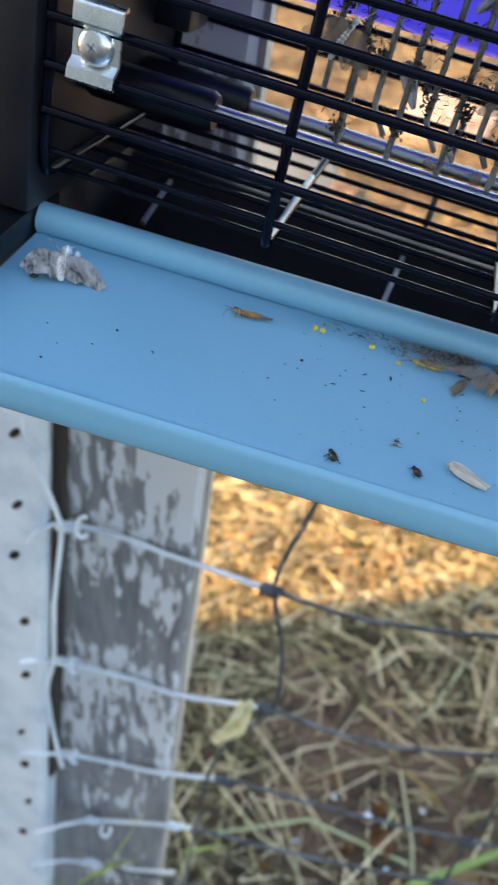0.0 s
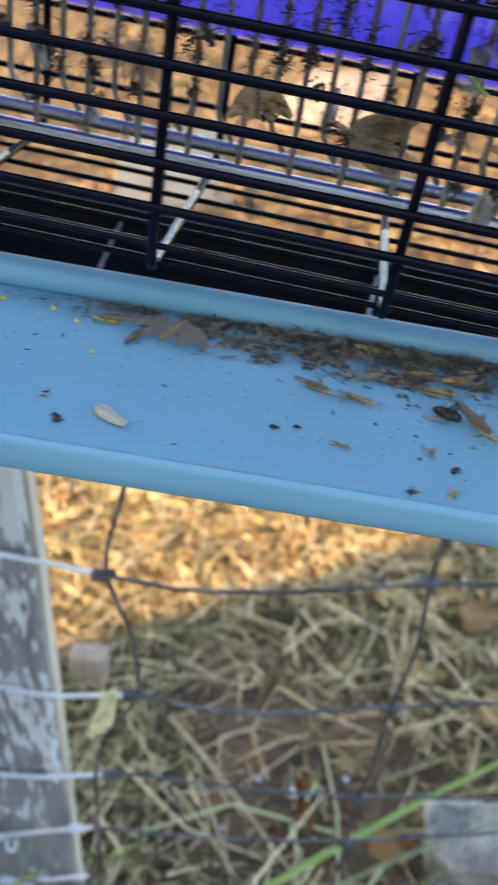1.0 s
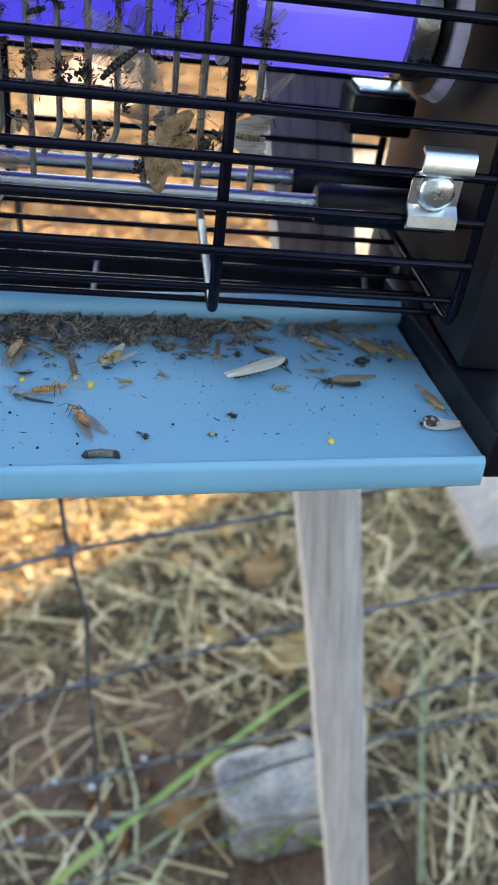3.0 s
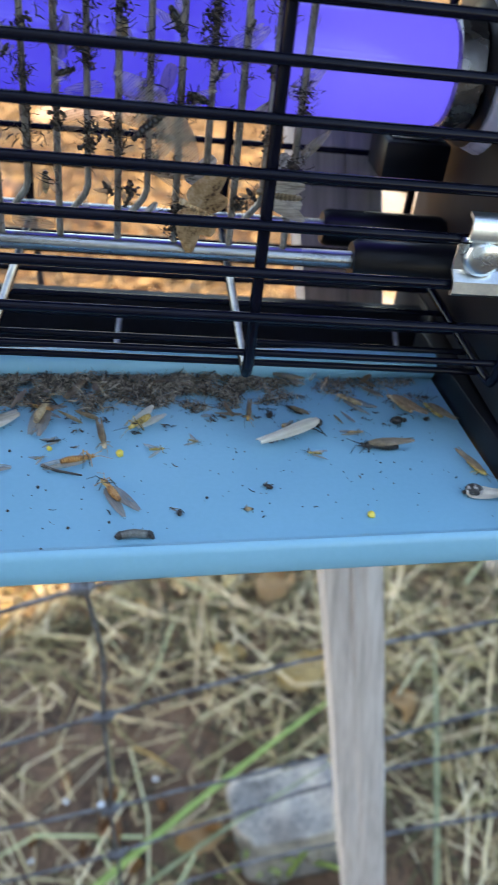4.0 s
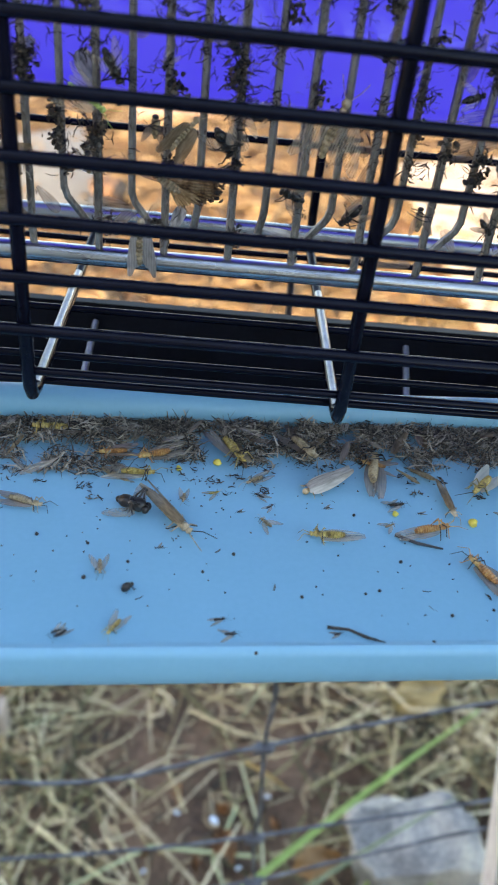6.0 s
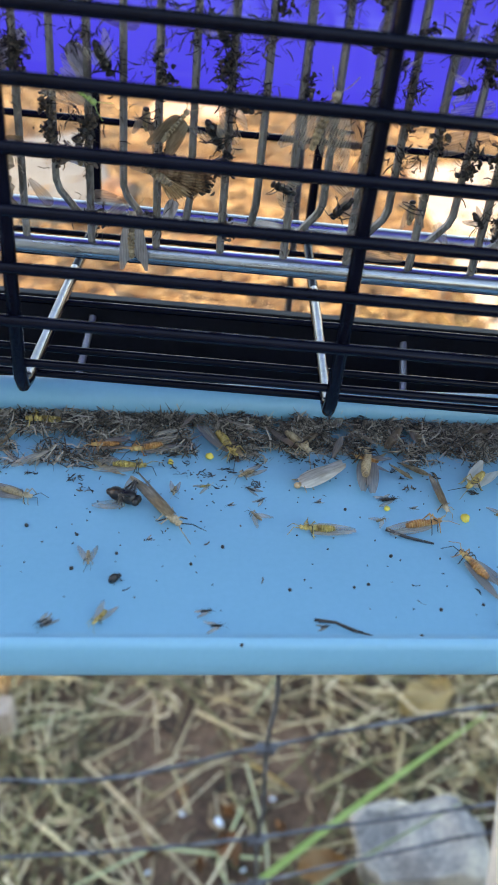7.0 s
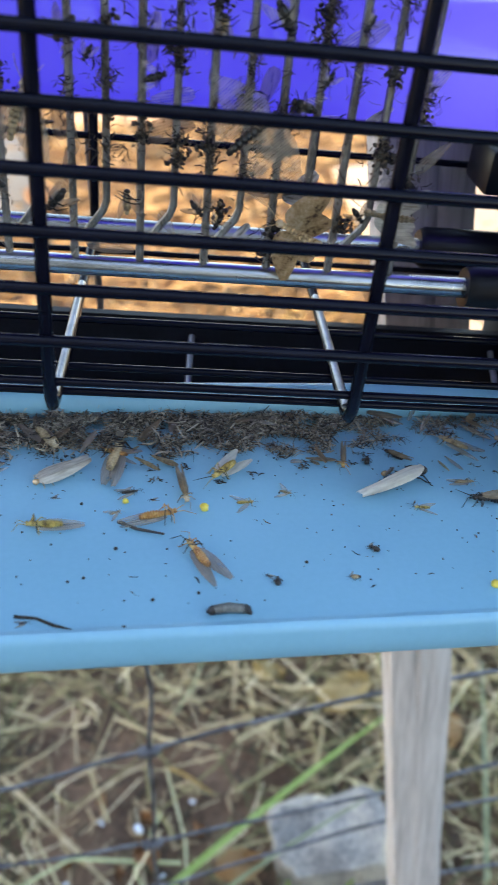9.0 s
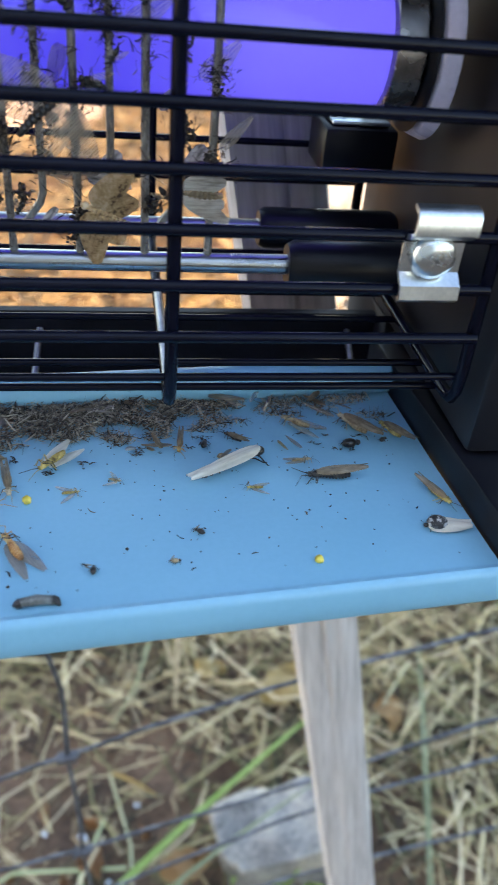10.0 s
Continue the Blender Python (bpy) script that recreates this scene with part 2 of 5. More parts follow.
def emitter(name, col, strength):
    m = bpy.data.materials.new(name)
    m.use_nodes = True
    b = m.node_tree.nodes["Principled BSDF"]
    b.inputs["Base Color"].default_value = (0.12, 0.12, 0.2, 1)
    b.inputs["Roughness"].default_value = 0.12
    b.inputs["Emission Color"].default_value = (*col, 1)
    b.inputs["Emission Strength"].default_value = strength
    return m
UV = emitter("violet_lamp_glass", (0.085, 0.062, 1.0), 0.18)
def end_bands(m):
    """Ramps the tube's glow from deep violet-blue in the middle to paler ends."""
    n, l = m.node_tree.nodes, m.node_tree.links
    tc, sep, rp = n.new("ShaderNodeTexCoord"), n.new("ShaderNodeSeparateXYZ"), n.new("ShaderNodeValToRGB")
    off, mid = n.new("ShaderNodeMath"), n.new("ShaderNodeMath")
    off.operation, off.inputs[1].default_value = "SUBTRACT", 0.109
    mid.operation = "ABSOLUTE"
    l.new(tc.outputs["Object"], sep.inputs[0])
    l.new(sep.outputs["X"], off.inputs[0])
    l.new(off.outputs[0], mid.inputs[0])
    sc = n.new("ShaderNodeMath")
    sc.operation, sc.inputs[1].default_value = "DIVIDE", 0.16
    l.new(mid.outputs[0], sc.inputs[0])
    rp.color_ramp.elements[0].position, rp.color_ramp.elements[0].color = 0.66, (0.052, 0.042, 0.88, 1)
    rp.color_ramp.elements[1].position, rp.color_ramp.elements[1].color = 0.84, (0.125, 0.105, 1.08, 1)
    l.new(sc.outputs[0], rp.inputs[0])
    l.new(rp.outputs[0], m.node_tree.nodes["Principled BSDF"].inputs["Emission Color"])
end_bands(UV)

def peeling():
    """Grey weathered wood with flakes of white paint left on it."""
    m = mat("peeling_paint", [(0.14, 0.15, 0.17), (0.225, 0.237, 0.262), (0.31, 0.322, 0.35)], 0.8, scale=90, grain=600, stretch=(1, 1, 0.1), bump=0.5, dist=0.0006)
    nt = m.node_tree
    n, l = nt.nodes, nt.links
    b = n["Principled BSDF"]
    old = b.inputs["Base Color"].links[0].from_socket
    tc, mp, no = n.new("ShaderNodeTexCoord"), n.new("ShaderNodeMapping"), n.new("ShaderNodeTexNoise")
    mp.inputs["Scale"].default_value = (2.5, 1, 0.55)
    no.inputs["Scale"].default_value, no.inputs["Detail"].default_value, no.inputs["Roughness"].default_value = 105, 9, 0.62
    l.new(tc.outputs["Object"], mp.inputs[0])
    l.new(mp.outputs[0], no.inputs["Vector"])
    rp = n.new("ShaderNodeValToRGB")
    rp.color_ramp.elements[0].position, rp.color_ramp.elements[1].position = 0.815, 0.828
    wide = n.new("ShaderNodeTexNoise")
    wide.inputs["Scale"].default_value, wide.inputs["Detail"].default_value = 17, 2
    l.new(tc.outputs["Object"], wide.inputs["Vector"])
    both = n.new("ShaderNodeMath")
    both.operation = "MULTIPLY_ADD"
    both.inputs[1].default_value = 0.75
    l.new(wide.outputs[0], both.inputs[0])
    l.new(no.outputs[0], both.inputs[2])
    sep, low = n.new("ShaderNodeSeparateXYZ"), n.new("ShaderNodeMath")
    l.new(tc.outputs["Object"], sep.inputs[0])
    low.operation = "MULTIPLY_ADD"
    low.inputs[1].default_value = 0.55
    l.new(sep.outputs["Z"], low.inputs[0])
    l.new(both.outputs[0], low.inputs[2])
    drop = n.new("ShaderNodeMath")
    drop.operation = "SUBTRACT"
    drop.inputs[1].default_value = 0.275
    l.new(low.outputs[0], drop.inputs[0])
    l.new(drop.outputs[0], rp.inputs[0])
    mx = n.new("ShaderNodeMix")
    mx.data_type = "RGBA"
    l.new(rp.outputs[0], mx.inputs["Factor"])
    l.new(old, mx.inputs["A"])
    mx.inputs["B"].default_value = (0.64, 0.69, 0.75, 1)
    l.new(mx.outputs["Result"], b.inputs["Base Color"])
    return m
PEEL = peeling()

# ---- building helpers ----
def part(name, bm, material, parent=None, label="", smooth=True):
    me = bpy.data.meshes.new(name)
    bm.to_mesh(me)
    bm.free()
    me.materials.append(material)
    if smooth:
        for p in me.polygons:
            p.use_smooth = True
        me.set_sharp_from_angle(angle=radians(40))
    ob = new(name, me)
    if parent:
        ob.parent = parent
    if label:
        ob["label"] = label
    return ob

def empty(name, m, label, category, group="", kind=""):
    ob = new(name)
    ob.empty_display_size = 0.02
    ob.matrix_basis = m
    return tagged(ob, label, category, group, kind)

def sweep(bm, pts, r, sides=8, flat=1.0):
    """A round rod along pts; r a radius or one for each point."""
    pts = [Vector(p) for p in pts]
    rings, ref = [], None
    for i, p in enumerate(pts):
        d = (pts[min(i + 1, len(pts) - 1)] - pts[max(i - 1, 0)]).normalized()
        if ref is None:
            ref = d.orthogonal().normalized()
        ref = (ref - d * ref.dot(d)).normalized()
        o = d.cross(ref)
        rr = r[i] if isinstance(r, (list, tuple)) else r
        rings.append([bm.verts.new(p + (ref * math.cos(a) + o * math.sin(a) * flat) * rr) for a in [2 * math.pi * k / sides for k in range(sides)]])
    for a, b in zip(rings, rings[1:]):
        for k in range(sides):
            bm.faces.new((a[k], a[(k + 1) % sides], b[(k + 1) % sides], b[k]))
    bm.faces.new(rings[0][::-1])
    bm.faces.new(rings[-1])
    return bm

def box(bm, lo, hi, bevel=0.0, seg=2):
    r = bmesh.ops.create_cube(bm, size=1)
    vs = r["verts"]
    for v in vs:
        v.co = Vector([lo[i] + (v.co[i] + 0.5) * (hi[i] - lo[i]) for i in range(3)])
    if bevel:
        es = list({e for v in vs for e in v.link_edges})
        bmesh.ops.bevel(bm, geom=es, offset=bevel, segments=seg, affect="EDGES", profile=0.5)
    return bm

def profile(bm, pts, x0, x1, thick=0.0, nx=2):
    """A sheet whose cross-section (y, z) is pts, drawn along x."""
    cols = []
    for i in range(nx + 1):
        x = x0 + (x1 - x0) * i / nx
        cols.append([bm.verts.new((x, y, z)) for y, z in pts])
    for a, b in zip(cols, cols[1:]):
        for k in range(len(pts) - 1):
            bm.faces.new((a[k], b[k], b[k + 1], a[k + 1]))
    bmesh.ops.recalc_face_normals(bm, faces=bm.faces)
    if thick:
        bmesh.ops.solidify(bm, geom=list(bm.faces), thickness=thick)
    return bm

def W(x, y, z):
    return T @ Vector((x, y, z))

B = bmesh.new
rnd = random.Random(7)

# ---- ground ----
def ground():
    bm = B()
    xs = [-60, -25, -10, -5, -3] + [-2 + 0.05 * i for i in range(100)] + [3.2, 4.5, 7, 12, 25, 60]
    ys = [-60, -25, -10, -5, -3, -1.5] + [-0.6 + 0.05 * i for i in range(90)] + [4.2, 5, 6.5, 9, 14, 25, 60]
    grid = [[bm.verts.new((x, y, 0.012 * noise.noise((x * 4, y * 4, 0)) + 0.006 * noise.noise((x * 15, y * 15, 3)) - 0.008)) for x in xs] for y in ys]
    for a, b in zip(grid, grid[1:]):
        for i in range(len(xs) - 1):
            bm.faces.new((a[i], a[i + 1], b[i + 1], b[i]))
    return tagged(part("ground", bm, SOIL), "brown soil strewn with dry cut grass", "ground", kind="structure")
ground()

def straw(name, count, x0, x1, y0, y1, l0, l1, w0, w1, lift, seed, label, material, bare=None):
    g = np.random.RandomState(seed)
    verts, faces = [], []
    for i in range(count):
        x, y = g.uniform(x0, x1), g.uniform(y0, y1)
        edge = min((x - x0) / (x1 - x0), (x1 - x) / (x1 - x0), (y1 - y) / (y1 - y0)) * 6
        if g.uniform() > edge + 0.15:
            continue
        a, ln, w = g.uniform(0, math.tau), g.uniform(l0, l1), g.uniform(w0, w1)
        if bare:
            ends = [(x + math.cos(a) * ln * k, y + math.sin(a) * ln * k) for k in (-0.4, 0, 0.4)]
            soil = max(math.exp(-abs((ex - 0.17) / 0.14) ** 3 - abs((ey - 0.26) / 0.11) ** 3) for ex, ey in ends)
            rocky = max(math.exp(-abs((ex - 0.349) / 0.08) ** 4 - abs((ey - 0.165) / 0.07) ** 4) for ex, ey in ends)
            if g.uniform() < max(bare * soil, rocky * 0.97):
                continue
        z = lift * g.uniform(0, 1) ** 1.6
        tilt, bend = g.normal(0, 0.16) * (0.5 if l0 > 0.06 else 1), g.normal(0, 0.6) * (0.13 if l0 > 0.06 else 1)
        base = len(verts)
        for s in (-0.5, 0.0, 0.5):
            aa = a + bend * s
            cx, cy, cz = x + math.cos(aa) * ln * s, y + math.sin(aa) * ln * s, max(0.002, z + ln * s * tilt - abs(s) * bend * ln * 0.2)
            px, py = -math.sin(aa) * w, math.cos(aa) * w
            k = 0.55 if s > 0.2 else 1
            verts += [(cx + px * k, cy + py * k, cz), (cx, cy, cz + w * 0.9 * k), (cx - px * k, cy - py * k, cz)]
        for r in (0, 3):
            for q in range(3):
                b0, b1 = base + r + q, base + r + (q + 1) % 3
                faces.append((b0, b1, b1 + 3, b0 + 3))
    me = bpy.data.meshes.new(name)
    me.from_pydata(verts, [], faces)
    me.materials.append(material)
    return tagged(new(name, me), label, "dry grass", kind="stuff")
straw("straw", 7500, -0.6, 1.3, 0.05, 1.2, 0.02, 0.11, 0.0003, 0.0010, 0.026, 3, "tangled dry straw and cut grass on the soil", STRAW, 0.93)
straw("cut_grass", 9500, -0.6, 1.3, 0.05, 1.2, 0.03, 0.15, 0.0004, 0.0016, 0.016, 8, "flattened grey-green cut grass on the soil", HAY, 0.95)
straw("chaff", 22000, -0.6, 1.3, 0.05, 1.2, 0.005, 0.03, 0.0006, 0.0022, 0.008, 12, "brown chaff and broken stalks on the soil", CHAFF, 0.5)
straw("long_stalks", 330, -0.4, 1.0, 0.06, 0.9, 0.06, 0.18, 0.0008, 0.0017, 0.03, 31, "long pale straw stalks lying over the cut grass", STALK, 0.6)
straw("leaf_litter", 3200, -0.5, 0.42, 0.46, 1.2, 0.006, 0.03, 0.001, 0.0028, 0.03, 23, "short broad scraps of dry straw and orange leaf litter", LITTER)
straw("far_straw", 44000, -3.2, 4.2, 0.75, 6.5, 0.04, 0.2, 0.002, 0.006, 0.03, 4, "sunlit dry straw further over the ground", FARSTRAW)

# unseen wall added left behind the camera; its corner throws the shade's edge
def shade_wall():
    d = Vector((math.sin(radians(SUN_AZ)), math.cos(radians(SUN_AZ)), 0))
    corner = Vector((0.172, 0.522, 0)) + d * 2.3
    w = part("wall_shade_caster", box(B(), (0, -0.3, -0.1), (9, 0, 4.4)), PLASTER, smooth=False)
    w.matrix_basis = Matrix.Translation(corner) @ Matrix.Rotation(math.atan2(-d.x, d.y) + math.pi, 4, "Z") @ Matrix.Translation((0, 0, 0))
    return tagged(w, "unseen pale plastered wall added to cast the shade edge", "wall", kind="structure")
shade_wall()

# ---- fence ----
def leaning(bm, pts, wx, wy, seed, rough=0.001, splits=()):
    """A squared, worn post along pts with the half widths wx, wy; splits: grooves of angle, depth, from, to."""
    n, m = 44, 72
    rings = []
    for i in range(n + 1):
        f = i / n
        p = Vector(pts[0]).lerp(Vector(pts[1]), f)
        ring = []
        for a in range(m):
            t = a / m * math.tau
            c, s = math.cos(t), math.sin(t)
            k = 1 / max(abs(c), abs(s)) ** 0.75
            j = rough * noise.noise((c * 3 + seed, s * 3, i * 0.16)) + 0.0003 * noise.noise((c * 20, s * 20, i * 0.1))
            for ang, deep, f0, f1 in splits:
                mid = ang + 0.08 * noise.noise((f * 9, seed, ang))
                j -= deep * max(0, 1 - abs(t - mid) / 0.11) * (1 if f0 < f < f1 else 0)
            ring.append(bm.verts.new((p.x + c * k * (wx + j), p.y + s * k * (wy + j), p.z)))
        rings.append(ring)
    for a, b in zip(rings, rings[1:]):
        for k in range(m):
            bm.faces.new((a[k], a[(k + 1) % m], b[(k + 1) % m], b[k]))
    bm.faces.new(rings[0][::-1])
    bm.faces.new(rings[-1])
    return bm
stake = tagged(part("fence_stake", leaning(B(), ((0.378, 0.105, -0.05), (0.334, 0.105, 0.80)), 0.0144, 0.012, 2, splits=((4.55, 0.0008, 0.3, 0.58), (4.9, 0.0005, 0.5, 0.9))), STAKE), "grey weathered wooden fence stake with a split", "stake")

def slab(bm, x0b, x1b, x0t, x1t, y0, y1, zb, zt, seed):
    n = 24
    rings = []
    for i in range(n + 1):
        f = i / n
        xl, xr, z = x0b + (x0t - x0b) * f, x1b + (x1t - x1b) * f, zb + (zt - zb) * f
        j = [0.0012 * noise.noise((i * 0.7, q * 5, seed)) for q in range(4)]
        c = 0.003
        ring = [(xl + j[0], y0 + c), (xl + c, y0), (xr - c, y0), (xr + j[1], y0 + c), (xr + j[1], y1), (xl + j[0], y1)]
        rings.append([bm.verts.new((x, y, z)) for x, y in ring])
    for a, b in zip(rings, rings[1:]):
        for k in range(6):
            bm.faces.new((a[k], a[(k + 1) % 6], b[(k + 1) % 6], b[k]))
    bm.faces.new(rings[0][::-1])
    bm.faces.new(rings[-1])
    return bm
post = tagged(part("fence_post", slab(B(), -0.12, 0.0095, -0.06, 0.0605, 0.100, 0.116, -0.06, 0.75, 1), PEEL), "grey weathered fence post with flaking white paint", "post")
board = tagged(part("white_board", slab(B(), -0.22, -0.0765, -0.18, 0.0, 0.080, 0.098, -0.06, 0.75, 5), WHITE), "white painted upright board with nail holes", "board")

part("bare_side", slab(B(), 0.0096, 0.0112, 0.0597, 0.0613, 0.1035, 0.1155, -0.05, 0.745, 9), PALEWOOD, post, "pale split side of the post")
# dark strip put in for the shaded gap between board and post
part("gap_shade_strip", slab(B(), -0.0518, -0.0488, -0.0004, 0.0034, 0.0865, 0.0975, 0.2, 0.745, 6), GAPSHADE, board, "dark strip drawing the shaded gap beside the board")

# ---- the insect killer ----
zap = empty("insect_killer", T, "black electric insect killer with a wire cage and violet tube", "insect killer")
for i in range(15):
    z = 0.5595 + 0.0098 * i
    part("cage_wire", sweep(B(), [(-0.056, -0.0018, z), (0.281, -0.0018, z)], 0.00108, 14), BLACK, zap)
for k in range(-1, 6):
    x = (-0.056, 0.0, 0.056, 0.1108, 0.168, 0.2243, 0.281)[k + 1]
    bot = 0.5437
    pts = [(x, -0.0003, 0.70), (x, -0.0003, 0.551), (x, 0.0002, 0.5468), (x, 0.0016, 0.5443), (x, 0.0045, bot), (x, 0.079, bot), (x, 0.083, 0.5455), (x, 0.0852, 0.5485), (x, 0.086, 0.553), (x, 0.086, 0.70)]
    rib = part("cage_rib", sweep(B(), pts, 0.00125, 14), BLACK, zap)
    if 0 <= k < 5:
        part("bare_foot", sweep(B(), [(x, 0.005, bot + 0.0006), (x, 0.022, bot + 0.0005), (x, 0.0235, bot + 0.0009), (x, 0.053, bot + 0.0009)], 0.0009, 10), WORN, rib, "bare steel foot of the rib")
for y in (0.0008, 0.009, 0.0185, 0.029, 0.039, 0.053, 0.066, 0.078):
    part("cage_wire", sweep(B(), [(-0.056, y, 0.5425 if y > 0.001 else 0.5497), (0.281, y, 0.5425 if y > 0.001 else 0.5497)], 0.0008, 12), BLACK, zap)
for i in range(14):
    z = 0.5595 + 0.0098 * i
    part("cage_wire", sweep(B(), [(-0.056, 0.0874, z), (0.281, 0.0874, z)], 0.0009, 10), BLACK, zap)
for xa, xb in ((-0.0707, -0.0575), (0.2845, 0.302)):
    bm = box(B(), (xa, -0.004, 0.534), (xb, 0.092, 0.70), 0.0015)
    part("end_panel", bm, PANEL, zap)
    part("end_foot", box(B(), (xa + 0.0005, 0.032 if xa < 0 else 0.056, 0.5045), (xb - 0.0005, 0.0915, 0.5335), 0.001), PANEL, zap)
part("hood", box(B(), (-0.074, -0.01, 0.7005), (0.307, 0.1, 0.725), 0.004), PANEL, zap)
part("base_pan", profile(B(), [(0.020, 0.5155), (0.028, 0.512), (0.036, 0.506), (0.058, 0.506), (0.0635, 0.512), (0.0645, 0.531), (0.067, 0.531)], -0.0702, 0.3015, 0.0015), PANBLACK, zap)
for x in (0.031, 0.112, 0.194, 0.276, -0.045):
    part("pan_bar", sweep(B(), [(x, 0.045, 0.5185), (x + 0.001, 0.063, 0.5265)], 0.0009, 8), WORN, zap)
part("violet_tube", sweep(B(), [(-0.046, 0.043, 0.601), (0.264, 0.043, 0.601), (0.2665, 0.043, 0.601)], [0.0125, 0.0125, 0.0115], 32), UV, zap, "glowing violet fluorescent tube")
for y, zr in ((0.025, 0.562), (0.061, 0.556)):
    part("grid_rod", sweep(B(), [(-0.03, y, zr), (0.262, y, zr)], 0.002, 12), STEEL, zap)
    for k in range(19 if y < 0.03 else 0):
        x = 0.007 + 0.01255 * k
        part("grid_wire", sweep(B(), [(x, y, zr), (x, y, 0.70)], 0.0008, 6), GRIDW, zap)
        part("grid_wire", sweep(B(), [(x - 0.0063, y, 0.575), (x - 0.0063, y, 0.70)], 0.00075, 6), GRIDW, zap)
    for a, b in ((-0.057, -0.0235), (0.2493, 0.284)):
        part("sleeve", sweep(B(), [(a, y, zr), (a + 0.0015, y, zr), (b - 0.0015, y, zr), (b, y, zr)], [0.0042, 0.005, 0.005, 0.0042], 16), PLASTIC, zap)

TRAY = T @ Matrix.Translation((0, -0.0495, 0.526)) @ Matrix.Rotation(radians(4.75), 4, "Z")
tray = empty("catch_tray", TRAY, "light blue enamelled catch tray littered with dead insects", "tray")
bead = [(-0.003, -0.0066), (-0.0046, -0.0066), (-0.0049, -0.0064), (-0.0051, -0.0059), (-0.0049, -0.0034), (-0.0044, -0.0010), (-0.0042, -0.0003), (-0.0037, 0.0003), (-0.0031, 0.0006), (-0.0026, 0.0004), (-0.0020, 0.0001), (-0.0014, 0.0)]
prof = bead + [(0.0006, 0.0), (0.002, -0.0001), (0.0275, -0.0003), (0.054, 0), (0.0575, 0.0001), (0.0635, 0.0001)]
def sheet(pts, x0, x1, thick):
    """A folded sheet whose upper side lies on pts."""
    bm = profile(B(), pts, x0, x1, 0.0, 24)
    bmesh.ops.solidify(bm, geom=list(bm.faces), thickness=thick)
    mid = max(v.co.z for v in bm.verts if abs(v.co.y - 0.0275) < 0.001)
    bmesh.ops.translate(bm, vec=(0, 0, -mid), verts=bm.verts)
    return bm
pan = part("pan", sheet(prof, -0.054, 0.2855, 0.0008), BLUE, tray)
rim = [(0.0602 + 0.0040 * math.cos(a), 0.0038 + 0.0040 * math.sin(a)) for a in [math.radians(262) - i * radians(330) / 20 for i in range(21)]]
for xa, xb in ((-0.0668, -0.0545), (0.286, 0.2995)):
    part("side_cheek", box(B(), (xa, -0.004, -0.005), (xb, 0.075, 0.0075), 0.001), PLASTIC, tray, "black plastic end cheek")
part("rolled_rim", profile(B(), rim, -0.054, 0.2855, 0.0006, 24), BLUE, tray, "rolled blue rear rim")

# cage clips, lamp ends
def clip(x, z):
    prof2 = [(-0.0012, 0.0125), (-0.0042, 0.0118), (-0.0052, 0.0105), (-0.0052, 0.0062), (-0.0040, 0.0048), (-0.0016, 0.0040), (-0.0014, -0.0042), (-0.0030, -0.0055), (-0.0046, -0.0066), (-0.0050, -0.0100), (-0.0036, -0.0112)]
    bm = profile(B(), prof2, -0.0075, 0.0075, 0.0012, 4)
    for v in bm.verts:
        if v.co.z > 0.005:
            v.co.x = v.co.x * 1.02 + 0.0012
        v.co *= 0.72
        v.co += Vector((x, -0.0015, z))
    c = part("cage_clip", bm, ZINC, zap, "bent zinc-plated clip over the cage wires")
    bm = B()
    n = 24
    prev = None
    for r, y in ((0.0041, 0.0), (0.0041, -0.0006), (0.0037, -0.0014), (0.0028, -0.0020), (0.0016, -0.0023), (0.0003, -0.0024)):
        ring = [bm.verts.new((x + r * math.cos(k * math.tau / n), -0.0026 + y, z + r * math.sin(k * math.tau / n))) for k in range(n)]
        if prev:
            for k in range(n):
                bm.faces.new((prev[k], prev[(k + 1) % n], ring[(k + 1) % n], ring[k]))
        prev = ring
    bm.faces.new(prev)
    screw = part("screw", bm, ZINC, c, "domed zinc cross-head screw")
    bm = B()
    for a in (0.5, 0.5 + math.pi / 2):
        q = Matrix.Translation((x, -0.0048, z)) @ Matrix.Rotation(a, 4, "Y")
        r = bmesh.ops.create_cube(bm, size=1, matrix=q @ Matrix.Diagonal((0.0024, 0.0008, 0.0005, 1)))
    part("screw_recess", bm, WORN, c, smooth=False)
clip(0.2685, 0.576)
clip(-0.0445, 0.576)

def ring(x0, x1, r0, r1, y, z, n=32):
    return sweep(B(), [(x0, y, z), (x0 + 0.0006, y, z), (x1 - 0.0006, y, z), (x1, y, z)], [r0 * 0.94, r0, r1, r1 * 0.94], n)
for sgn, xe in ((1, 0.2665), (-1, -0.0485)):
    xs = lambda d: xe + sgn * d
    part("tube_cap", ring(xs(0), xs(0.0066), 0.0129, 0.0129, 0.043, 0.601), CAPMETAL, zap, "tarnished metal end cap of the tube")
    part("lamp_socket", ring(xs(0.0084), xs(0.0122), 0.0162, 0.0172, 0.043, 0.601), SOCKET, zap, "pale plastic ring of the lamp socket")
    part("socket_collar", ring(xs(0.0068), xs(0.0082), 0.0140, 0.0158, 0.043, 0.601), PLASTIC, zap, "black socket collar")
    x0, x1 = sorted((xs(-0.003), xs(0.0175)))
    blk = part("terminal_block", box(B(), (x0 + 0.001, 0.066, 0.568), (x1 - 0.001, 0.083, 0.579), 0.0012), PLASTIC, zap)
    part("terminal_plate", box(B(), (x0 + 0.003, 0.068, 0.5792), (x1 - 0.003, 0.081, 0.5802), 0.0003), ZINC, zap)
